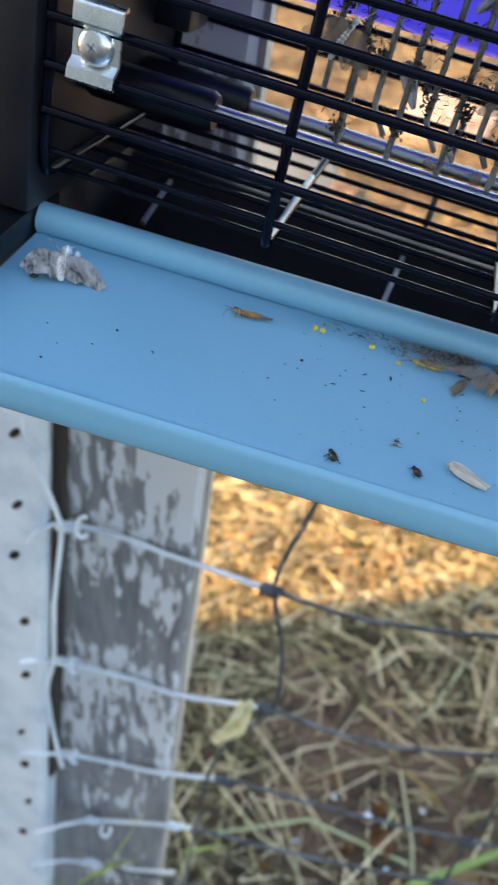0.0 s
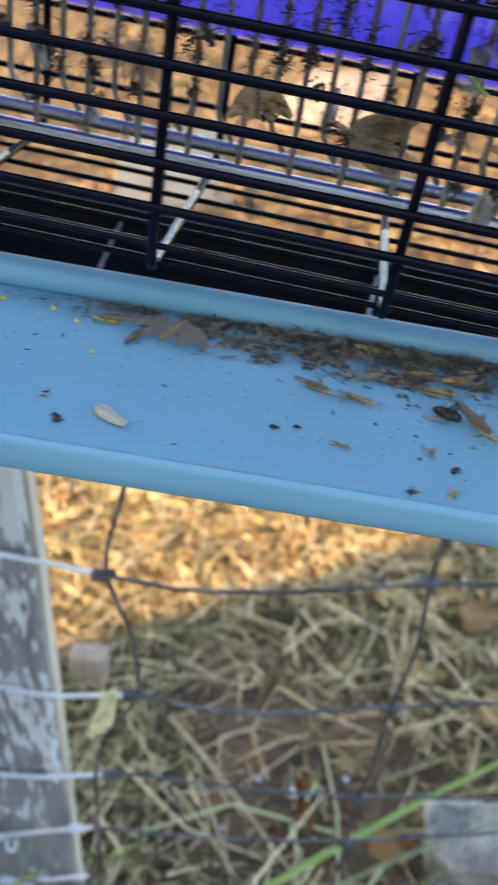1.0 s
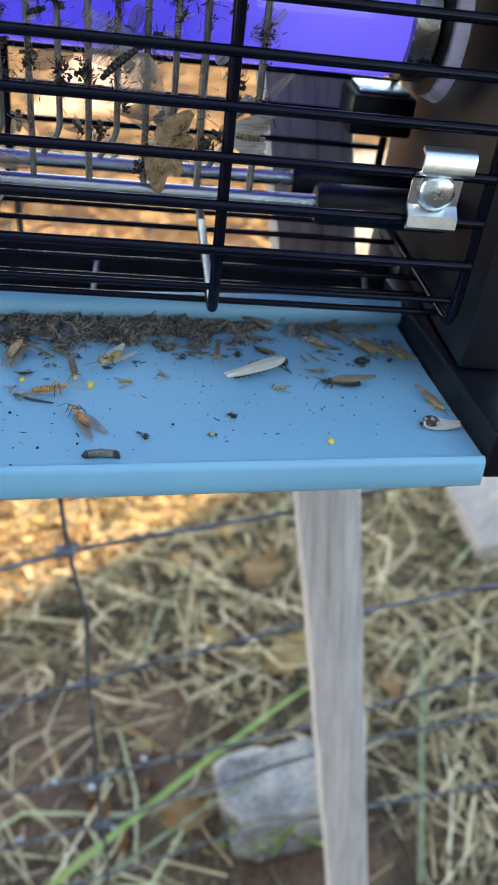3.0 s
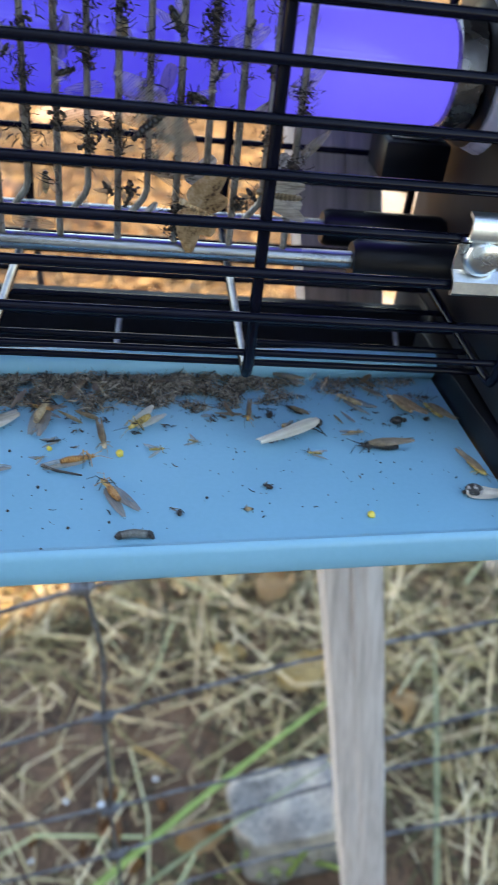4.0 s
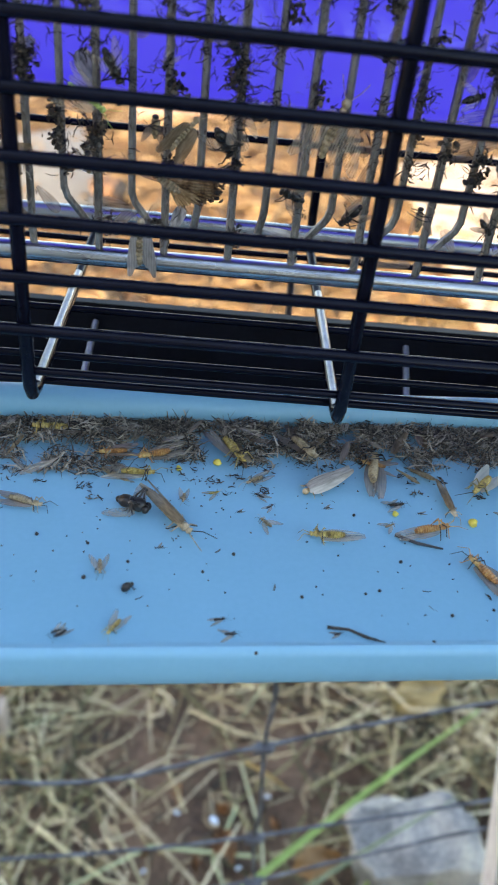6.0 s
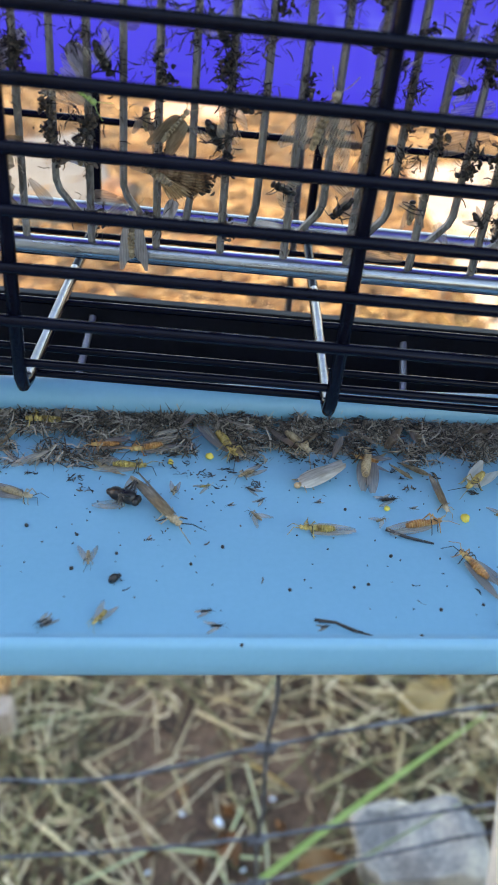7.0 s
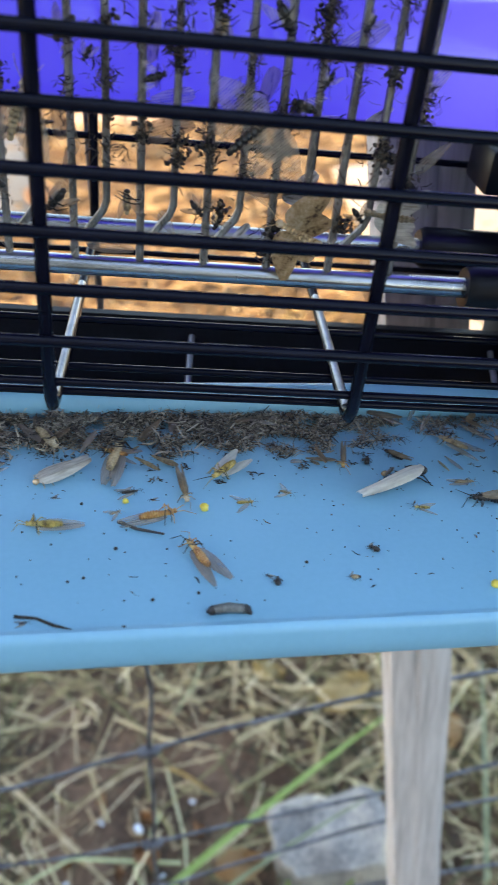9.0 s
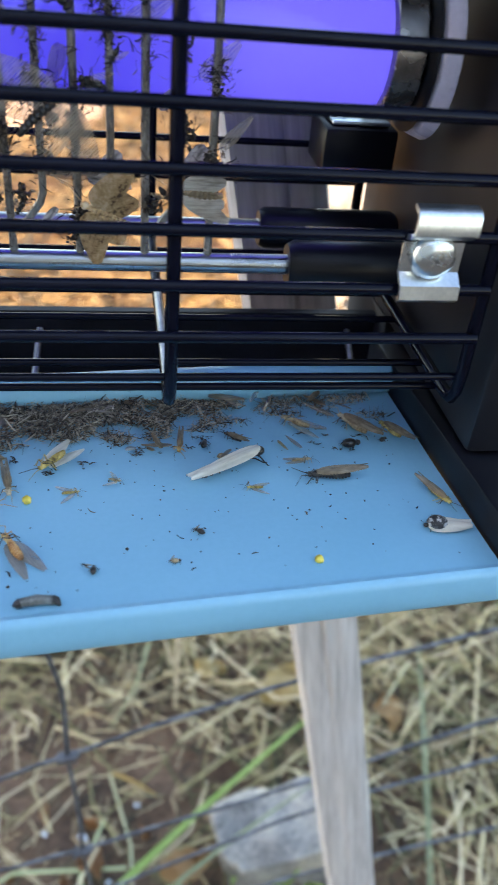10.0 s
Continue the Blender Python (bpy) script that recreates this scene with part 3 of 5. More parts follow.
for y, zr in ((0.025, 0.562), (0.061, 0.556)):
    for start, turns in ((-0.0240, 38), (0.2376, 20)):
        bm = B()
        for k in range(turns):
            xx = start + k * 0.0006
            sweep(bm, [(xx, y, zr), (xx + 0.00015, y, zr), (xx + 0.0003, y, zr), (xx + 0.00045, y, zr)], [0.0019, 0.00213, 0.00213, 0.0019], 12)
        part("thread", bm, STEEL, zap)
# bent feet of the short grid wires
for k in range(1, 19):
    x = 0.007 + 0.01255 * k - 0.0063
    side = -1 if k > 12 else (1 if k < 11 else -0.2)
    part("grid_foot", sweep(B(), [(x, 0.025, 0.5755), (x + side * 0.0006, 0.025, 0.5735), (x + side * 0.004, 0.0262, 0.5685)], 0.00075, 6), GRIDW, zap)

# ---- fence wires ----
def smooth_line(pts, n=6):
    out = []
    P = [Vector(p) for p in pts]
    for i in range(len(P) - 1):
        a, b, c, d = P[max(i - 1, 0)], P[i], P[i + 1], P[min(i + 2, len(P) - 1)]
        for k in range(n):
            t = k / n
            out.append(0.5 * ((2 * b) + (c - a) * t + (2 * a - 5 * b + 4 * c - d) * t * t + (3 * b - a - 3 * c + d) * t ** 3))
    return out + [P[-1]]
fence = empty("wire_fence", pose(0, 0, 0), "woven wire fence, painted white beside the post", "fence")
def fence_wire(name, pts, r, m, label=""):
    q = [W(*p) for p in smooth_line(pts)]
    q = [p + Vector((0, 0.0008 * noise.noise((i * 0.9, 1, len(pts))), 0.0008 * noise.noise((i * 0.8, 7, len(pts))))) for i, p in enumerate(q)]
    return part(name, sweep(B(), q, r, 8), m, fence, label)
def knot(x, y, z, m=FENCE, k0=0.72):
    bm = B()
    c = W(x, y, z)
    for k in range(4):
        sweep(bm, [c + Vector((-0.0065 + k * 0.0034, -0.0035, -0.002)), c + Vector((-0.0055 + k * 0.0034, -0.0042, 0.002)), c + Vector((-0.0045 + k * 0.0034, 0.0005, 0.0035)), c + Vector((-0.0035 + k * 0.0034, 0.0035, -0.001))], 0.0016, 6)
    sweep(bm, [c + Vector((-0.008, 0, 0)), c + Vector((0.008, 0, 0))], 0.0024, 8)
    bmesh.ops.transform(bm, matrix=Matrix.Translation(c) @ Matrix.Scale(k0, 4) @ Matrix.Translation(-c), verts=bm.verts)
    return part("knot", bm, m, fence)
R1 = 0.0011
fence_wire("line_wire", [(0.03, 0.086, 0.3445), (0.07, 0.095, 0.3375), (0.12, 0.104, 0.343), (0.179, 0.110, 0.361), (0.24, 0.119, 0.369), (0.284, 0.121, 0.379), (0.36, 0.122, 0.404), (0.6, 0.13, 0.46), (1.2, 0.15, 0.57)], R1, FENCE)
fence_wire("line_wire", [(0.048, 0.091, 0.252), (0.11, 0.102, 0.242), (0.187, 0.114, 0.260), (0.30, 0.121, 0.298), (0.385, 0.122, 0.323), (0.6, 0.13, 0.375), (1.2, 0.15, 0.49)], R1, FENCE)
fence_wire("line_wire", [(0.043, 0.095, 0.166), (0.121, 0.108, 0.158), (0.19, 0.113, 0.170), (0.321, 0.121, 0.207), (0.409, 0.122, 0.246), (0.6, 0.13, 0.3), (1.2, 0.15, 0.42)], R1, FENCE)
fence_wire("line_wire", [(0.031, 0.092, 0.100), (0.117, 0.108, 0.093), (0.195, 0.112, 0.118), (0.327, 0.121, 0.176), (0.42, 0.122, 0.207), (0.6, 0.13, 0.25), (1.2, 0.15, 0.36)], R1, FENCE)
fence_wire("line_wire", [(-0.02, 0.092, 0.0), (0.08, 0.10, 0.02), (0.2, 0.112, 0.05), (0.3, 0.12, 0.088), (0.45, 0.122, 0.13), (0.7, 0.13, 0.18)], R1, FENCE)
fence_wire("line_wire", [(-0.09, 0.077, 0.325), (-0.081, 0.083, 0.337), (-0.06, 0.092, 0.335), (-0.02, 0.095, 0.333), (0.03, 0.086, 0.3445)], 0.0014, WHITE, "white painted fence wire")
fence_wire("line_wire", [(-0.09, 0.077, 0.228), (-0.072, 0.084, 0.231), (-0.035, 0.094, 0.226), (0.0, 0.095, 0.228), (0.048, 0.091, 0.252)], 0.0014, WHITE, "white painted fence wire")
fence_wire("line_wire", [(-0.085, 0.077, 0.135), (-0.063, 0.084, 0.139), (-0.04, 0.094, 0.132), (0.0, 0.095, 0.143), (0.043, 0.095, 0.165)], 0.0014, WHITE, "white painted fence wire")
fence_wire("line_wire", [(-0.07, 0.077, 0.04), (-0.05, 0.084, 0.056), (-0.03, 0.094, 0.058), (0.031, 0.092, 0.100)], 0.0014, WHITE, "white painted fence wire")
fence_wire("line_wire", [(-0.07, 0.077, -0.01), (-0.045, 0.088, -0.005), (-0.01, 0.094, 0.0), (0.03, 0.093, 0.03)], 0.0014, WHITE, "white painted fence wire")
fence_wire("stay_wire", [(-0.099, 0.0745, 0.42), (-0.092, 0.0745, 0.39), (-0.0755, 0.0755, 0.352), (-0.073, 0.0760, 0.337), (-0.073, 0.0760, 0.29), (-0.070, 0.0760, 0.245), (-0.0715, 0.0760, 0.21), (-0.060, 0.0770, 0.15), (-0.0567, 0.0770, 0.139)], 0.0014, WHITE, "white painted stay wire")
fence_wire("stay_wire", [(0.036, 0.1, 0.56), (0.036, 0.098, 0.46), (0.034, 0.092, 0.40), (0.029, 0.087, 0.35), (0.044, 0.09, 0.30), (0.050, 0.091, 0.252), (0.036, 0.094, 0.21), (0.030, 0.094, 0.166), (0.034, 0.094, 0.10), (0.04, 0.095, 0.02)], R1, FENCE)
fence_wire("stay_wire", [(0.164, 0.105, 0.58), (0.168, 0.105, 0.50), (0.175, 0.106, 0.42), (0.179, 0.109, 0.365), (0.187, 0.112, 0.31), (0.187, 0.114, 0.26), (0.191, 0.112, 0.20), (0.191, 0.113, 0.165), (0.196, 0.112, 0.11), (0.2, 0.112, 0.04)], R1, FENCE)
for p in ((0.0285, 0.086, 0.3445), (0.178, 0.110, 0.362), (0.187, 0.114, 0.259), (0.191, 0.113, 0.169), (0.195, 0.112, 0.117), (0.048, 0.091, 0.252), (0.040, 0.094, 0.164)):
    knot(*p)
for p in ((-0.075, 0.086, 0.336), (-0.068, 0.086, 0.231), (-0.058, 0.086, 0.139), (-0.035, 0.092, 0.058), (0.02, 0.092, 0.094), (-0.03, 0.092, -0.003)):
    knot(*p, WHITE, 0.62)
def curl(x, y, z, r, turn):
    """The end of a wire bent round in a small hook."""
    pts = [W(x + r * math.cos(a) * 0.6, y - 0.002 + 0.0016 * math.sin(a), z + r * math.sin(a)) for a in [radians(turn + 28 * i) for i in range(10)]]
    return part("hook", sweep(B(), pts, 0.0013, 8), WHITE, fence, "white painted wire hook")
curl(-0.066, 0.0865, 0.341, 0.0055, 80)
curl(-0.061, 0.0865, 0.233, 0.0042, 60)
curl(-0.052, 0.0865, 0.142, 0.0042, 60)
curl(-0.024, 0.092, 0.056, 0.0058, 150)
for x, z in ((-0.101, 0.388), (-0.098, 0.345), (-0.098, 0.31), (-0.09, 0.262), (-0.087, 0.215), (-0.087, 0.155), (-0.083, 0.12), (-0.078, 0.075), (-0.08, 0.03)):
    bm = B()
    c = W(x, 0.0795, z)
    sweep(bm, [c + Vector((0, 0.003, 0)), c + Vector((0, -0.0006, 0)), c + Vector((0, -0.001, 0))], [0.0036 + 0.0016 * rnd.random(), 0.0034, 0.0018], 10, 0.45 + 0.4 * rnd.random())
    tagged(part("nail", bm, DARKBUG), "dark rusty nail head in the white board", "nail", "nails in the board")

# ---- loose things on the ground ----
def rock(name, m, size, seed, label):
    bm = B()
    bmesh.ops.create_icosphere(bm, subdivisions=4 if size[0] > 0.01 else 2, radius=1)
    for v in bm.verts:
        c = v.co.copy()
        d = 1 + 0.25 * noise.noise(c * 1.3 + Vector((seed, 0, 0))) + 0.12 * noise.noise(c * 3 + Vector((0, seed, 0))) + 0.03 * noise.noise(c * 11 + Vector((0, 0, seed)))
        c = Vector([math.copysign(abs(k) ** 0.86, k) for k in c])
        c = c * d
        top = 0.62 + 0.16 * noise.noise(c * 1.7) + 0.12 * c.y
        c.z = min(c.z, top + 0.08 * max(0, c.z - top))
        front = -0.72 + 0.22 * c.z + 0.08 * noise.noise(c * 2.5 + Vector((seed, 1, 2)))
        c.y = max(c.y, front)
        v.co = Vector((c.x * size[0], c.y * size[1], c.z * size[2]))
    ob = part(name, bm, STONE if size[0] > 0.01 else WHITE)
    ob.matrix_basis = m
    return tagged(ob, label, "stone")
rock("stone", pose(0.337, 0.200, 0.02, 4, 2, 4), (0.057, 0.042, 0.046), 3.0, "pale grey stone half sunk in the straw")

for x, y, r in ((0.168, 0.242, 0.0055), (0.135, 0.25, 0.003), (0.19, 0.2, 0.0025), (0.215, 0.262, 0.003), (0.11, 0.2, 0.0025)):
    rock("pebble", pose(x, y, 0.004, 10, 20, 40 * y * 50), (r, r * 0.6, r * 0.6), x * 40, "small white pebble on the bare soil")

def leaf(m, L, Wd, material, label):
    bm = B()
    n = 10
    rows = []
    for i in range(n + 1):
        t = i / n
        w = Wd * math.sin(math.pi * (0.06 + 0.9 * t)) ** 0.8 * (1 + 0.12 * math.sin(t * 22))
        rows.append([bm.verts.new((L * (t - 0.5), y * w, 0.25 * Wd * abs(y) ** 1.5 + 0.006 * math.sin(t * 5 + y * 2))) for y in (-1, -0.5, 0, 0.5, 1)])
    for a, b in zip(rows, rows[1:]):
        for k in range(4):
            bm.faces.new((a[k], a[k + 1], b[k + 1], b[k]))
    bmesh.ops.solidify(bm, geom=list(bm.faces), thickness=0.0005)
    ob = part("dead_leaf", bm, material)
    ob.matrix_basis = m
    return tagged(ob, label, "leaf", "dead leaves")
leaf(pose(0.2935, 0.384, 0.018, 18, 5, -20), 0.032, 0.011, YLEAF, "curled light brown dead leaf on the straw")
leaf(pose(0.365, 0.352, 0.018, 15, -8, 20), 0.055, 0.019, YLEAF, "broad yellowed dead leaf on the straw")
leaf(pose(0.452, 0.302, 0.018, 30, 10, 80), 0.04, 0.013, LEAF, "orange-brown dead leaf beside the stake")
leaf(pose(0.349, 0.472, 0.018, 10, 10, 50), 0.06, 0.02, LEAF, "brown dead leaf on the straw")
leaf(pose(0.255, 0.19, 0.03, 20, 10, 10), 0.04, 0.013, LEAF, "crumpled brown dead leaf near the stone")
leaf(pose(0.325, 0.548, 0.018, 10, 0, 20), 0.06, 0.012, YLEAF, "narrow yellow leaf on the straw")
for k in range(7):
    leaf(pose(0.09 + 0.022 * k, 0.17 + 0.016 * ((k * 3) % 7), 0.008, 12, 8 * k, 50 * k), 0.013 + 0.002 * (k % 3), 0.004, LEAF, "tiny orange-brown bark scrap on the bare soil")
leaf(pose(0.18, 0.205, 0.03, 20, 10, 110), 0.03, 0.01, LEAF, "small orange-brown leaf scrap on the soil")

def blade(p0, p1, sag, w, material, label):
    bm = B()
    a, b = Vector(p0), Vector(p1)
    side = (b - a).cross(Vector((0, 0, 1))).normalized()
    rows = []
    for i in range(13):
        t = i / 12
        c = a.lerp(b, t) + Vector((0, 0, sag * math.sin(math.pi * t)))
        k = w * (1 - 0.75 * t ** 3)
        rows.append([bm.verts.new(c + side * k), bm.verts.new(c - Vector((0, 0, k * 0.5))), bm.verts.new(c - side * k)])
    for p, q in zip(rows, rows[1:]):
        for k in range(2):
            bm.faces.new((p[k], p[k + 1], q[k + 1], q[k]))
    bmesh.ops.solidify(bm, geom=list(bm.faces), thickness=0.0004)
    return tagged(part("grass_blade", bm, material), label, "grass blade")
blade(W(0.142, 0.102, 0.026), W(0.412, 0.312, 0.026), 0.010, 0.0029, GREEN, "long fresh green grass blade across the straw")
blade(W(0.19, 0.11, 0.04), W(0.37, 0.22, 0.04), 0.008, 0.0018, PALEGREEN, "long pale green grass blade across the straw")
blade(W(0.44, 0.12, 0.0), W(0.50, 0.36, 0.03), 0.01, 0.0024, PALEGREEN, "pale green grass blade beside the stake")
blade((0.04, 0.298, 0.014), (0.18, 0.158, 0.016), 0.008, 0.0023, DRYSTALK, "broad dry straw stalk on the soil")
blade((0.178, 0.300, 0.012), (0.106, 0.252, 0.012), 0.008, 0.0018, DRYSTALK, "bent dry straw stalk over the bare soil")
blade((0.256, 0.348, 0.014), (0.281, 0.518, 0.012), 0.022, 0.0021, DRYSTALK, "arched dry straw stalk over the grass")
blade((0.47, 0.260, 0.016), (0.575, 0.272, 0.018), 0.003, 0.0026, DRYSTALK, "pale flat stalk beside the stake")
blade((0.33, 0.60, 0.012), (0.352, 0.515, 0.012), 0.012, 0.0022, DRYSTALK, "short pale stalk in the grass")
blade((0.195, 0.292, 0.012), (0.235, 0.262, 0.012), 0.004, 0.0017, YSTALK, "short yellow stalk on the bare soil")
blade((0.06, 0.225, 0.014), (0.135, 0.148, 0.016), 0.006, 0.0018, DRYSTALK, "dry straw stalk on the soil")
blade(W(-0.02, 0.075, 0.0), W(0.0, 0.082, 0.12), 0.0, 0.0016, GREEN, "green grass blade beside the post")
blade(W(-0.04, 0.07, -0.02), W(0.005, 0.078, 0.06), 0.01, 0.0016, GREEN, "green grass blade beside the post")
blade(W(0.03, 0.16, -0.08), W(0.06, 0.14, 0.0), 0.0, 0.002, GREEN, "green grass blade in the straw")
for k in range(9):
    blade(W(0.285 + 0.008 * k, 0.165 + 0.006 * (k % 3), -0.035), W(0.27 + 0.013 * k, 0.15 + 0.01 * (k % 4), 0.0), 0.002, 0.0026, GREEN, "short green weed leaf before the stone")

tagged(part("paving_slab", box(B(), (0.0, 0.0, 0.0), (0.9, 1.42, 0.03), 0.006), CONCRETE), "pale concrete slab beyond the fence", "slab").matrix_basis = pose(0.592, 0.46, 0.0, 0, 0, 0.8)
tagged(part("paving_slab", box(B(), (-0.15, -0.34, 0.0), (0.15, 0.34, 0.035), 0.008), SHADESLAB), "pale concrete slab lying in the sunlit straw", "slab").matrix_basis = pose(-0.36, 2.03, 0.0, 0, 0, 14)

sand = tagged(part("paving_slab", box(B(), (-0.17, -0.42, 0.0), (0.17, 0.42, 0.03), 0.008), SANDSTONE), "pale pinkish slab lying in the far straw", "slab")
sand.matrix_basis = pose(0.04, 2.92, 0.0, 0, 0, -6)
def clod(m, size, seed):
    bm = B()
    bmesh.ops.create_icosphere(bm, subdivisions=4, radius=1)
    for v in bm.verts:
        c = v.co.copy()
        k = 1 + 0.3 * noise.noise(c * 1.6 + Vector((seed, 0, 0))) + 0.15 * noise.noise(c * 5 + Vector((0, seed, 0)))
        v.co = Vector((c.x * size[0], c.y * size[1], c.z * size[2])) * k
    ob = part("brown_lump", bm, SOIL)
    ob.matrix_basis = m
    return tagged(ob, "dark brown lump in the sunlit straw", "clod", "clods of earth")
# two dark brown uneven lumps beside the far left slab
clod(pose(-0.145, 1.83, 0.012, 0, 0, 10), (0.05, 0.085, 0.045), 2.0)
clod(pose(-0.50, 1.80, 0.012, 0, 0, 40), (0.045, 0.07, 0.04), 6.0)

def plank_end():
    """A sawn offcut standing in the grass behind the post."""
    bm = box(B(), (-0.019, -0.012, -0.02), (0.019, 0.012, 0.040), 0.0012)
    for v in bm.verts:
        v.co.x += 0.0008 * noise.noise(v.co * 90)
    ob = part("wood_offcut", bm, OFFCUT)
    ob.matrix_basis = pose(-0.055, 0.338, 0.0, -6, 3, 6)
    return tagged(ob, "pale sawn wood offcut standing in the grass", "wood")
plank_end()

def hanging_leaf():
    """A withered strip caught on the wire, hanging down in folds."""
    bm = B()
    rows = []
    for i in range(13):
        t = i / 12
        w = 0.0046 * (0.55 + 0.75 * math.sin(math.pi * (0.12 + 0.7 * t)))
        c = W(0.036 - 0.008 * t * t, 0.087 - 0.003 * math.sin(4 * t), 0.257 - 0.050 * t)
        rows.append([bm.verts.new(c + Vector((y * w, 0.0022 * math.sin(3.1 * y + 5 * t), 0.002 * noise.noise((y * 3, t * 6, 1))))) for y in (-1, -0.5, 0, 0.5, 1)])
    for a, b in zip(rows, rows[1:]):
        for k in range(4):
            bm.faces.new((a[k], a[k + 1], b[k + 1], b[k]))
    bmesh.ops.solidify(bm, geom=list(bm.faces), thickness=0.0004)
    return tagged(part("withered_leaf", bm, PALELEAF), "pale yellow-green withered leaf hanging from the fence wire", "leaf")
hanging_leaf()

# ---- dead insects ----
def lobe(L, w, thick, cup=0.0, n=10, blunt=0.75):
    """A wing: an oval sheet from the root at the origin along -x."""
    bm = B()
    rows = []
    for i in range(n + 1):
        t = i / n
        h = w * (math.sin(math.pi * (0.08 + 0.87 * t ** blunt))) ** 0.7
        rows.append([bm.verts.new((-L * t, y * h + 0.15 * w * t, cup * (1 - y * y) * w + 0.03 * w * math.sin(9 * t + 5 * y))) for y in (-1, -0.6, -0.2, 0.2, 0.6, 1)])
    for a, b in zip(rows, rows[1:]):
        for k in range(5):
            bm.faces.new((a[k], a[k + 1], b[k + 1], b[k]))
    bmesh.ops.solidify(bm, geom=list(bm.faces), thickness=thick)
    return bm

def turned(bm, m):
    bmesh.ops.transform(bm, matrix=m, verts=bm.verts)
    return bm

def ball(bm, c, r, sx=1.0, sy=1.0, sz=1.0):
    bmesh.ops.create_icosphere(bm, subdivisions=2, radius=1, matrix=Matrix.Translation(c) @ Matrix.Diagonal((r * sx, r * sy, r * sz, 1)))
    return bm

def abdomen(L, r, z, x0, segs=9):
    pts, rad = [], []
    for i in range(segs * 2 + 1):
        t = i / (segs * 2)
        pts.append((x0 - L * t, 0.06 * L * math.sin(2.2 * t), z))
        rad.append(r * (0.55 + 0.6 * math.sin(math.pi * (0.12 + 0.8 * t))) * (1.0 if i % 2 else 0.72))
    return sweep(B(), pts, rad, 10)

def legs(n, x0, dx, reach, z, r, seed):
    q = random.Random(seed)
    out = []
    for k in range(n):
        sd = 1 if k % 2 else -1
        x = x0 - dx * (k // 2)
        a = q.uniform(-0.9, 0.9)
        e = Vector((x + math.sin(a) * reach * 0.5, sd * reach * 0.55, z * q.uniform(0.8, 1.6)))
        f = Vector((x + math.sin(a) * reach * q.uniform(0.5, 1.2), sd * reach * q.uniform(0.8, 1.15), r))
        out.append(sweep(B(), [(x, 0, z), e, f, f + Vector((math.sin(a) * reach * 0.25, sd * reach * 0.1, 0))], [r * 1.3, r, r * 0.8, r * 0.5], 5))
    return out

def on_tray(hx, hy, tx, ty, z=0.0, roll=0.0):
    """Pose on the tray for an insect with its head at (hx, hy) and tail at (tx, ty), in millimetres, and its length."""
    d = Vector((hx - tx, hy - ty))
    m = TRAY @ Matrix.Translation(((hx + tx) / 2000, (hy + ty) / 2000, 0.0004 + z)) @ Matrix.Rotation(math.atan2(d.y, d.x), 4, "Z") @ Matrix.Rotation(radians(roll), 4, "X")
    return m, d.length / 1000

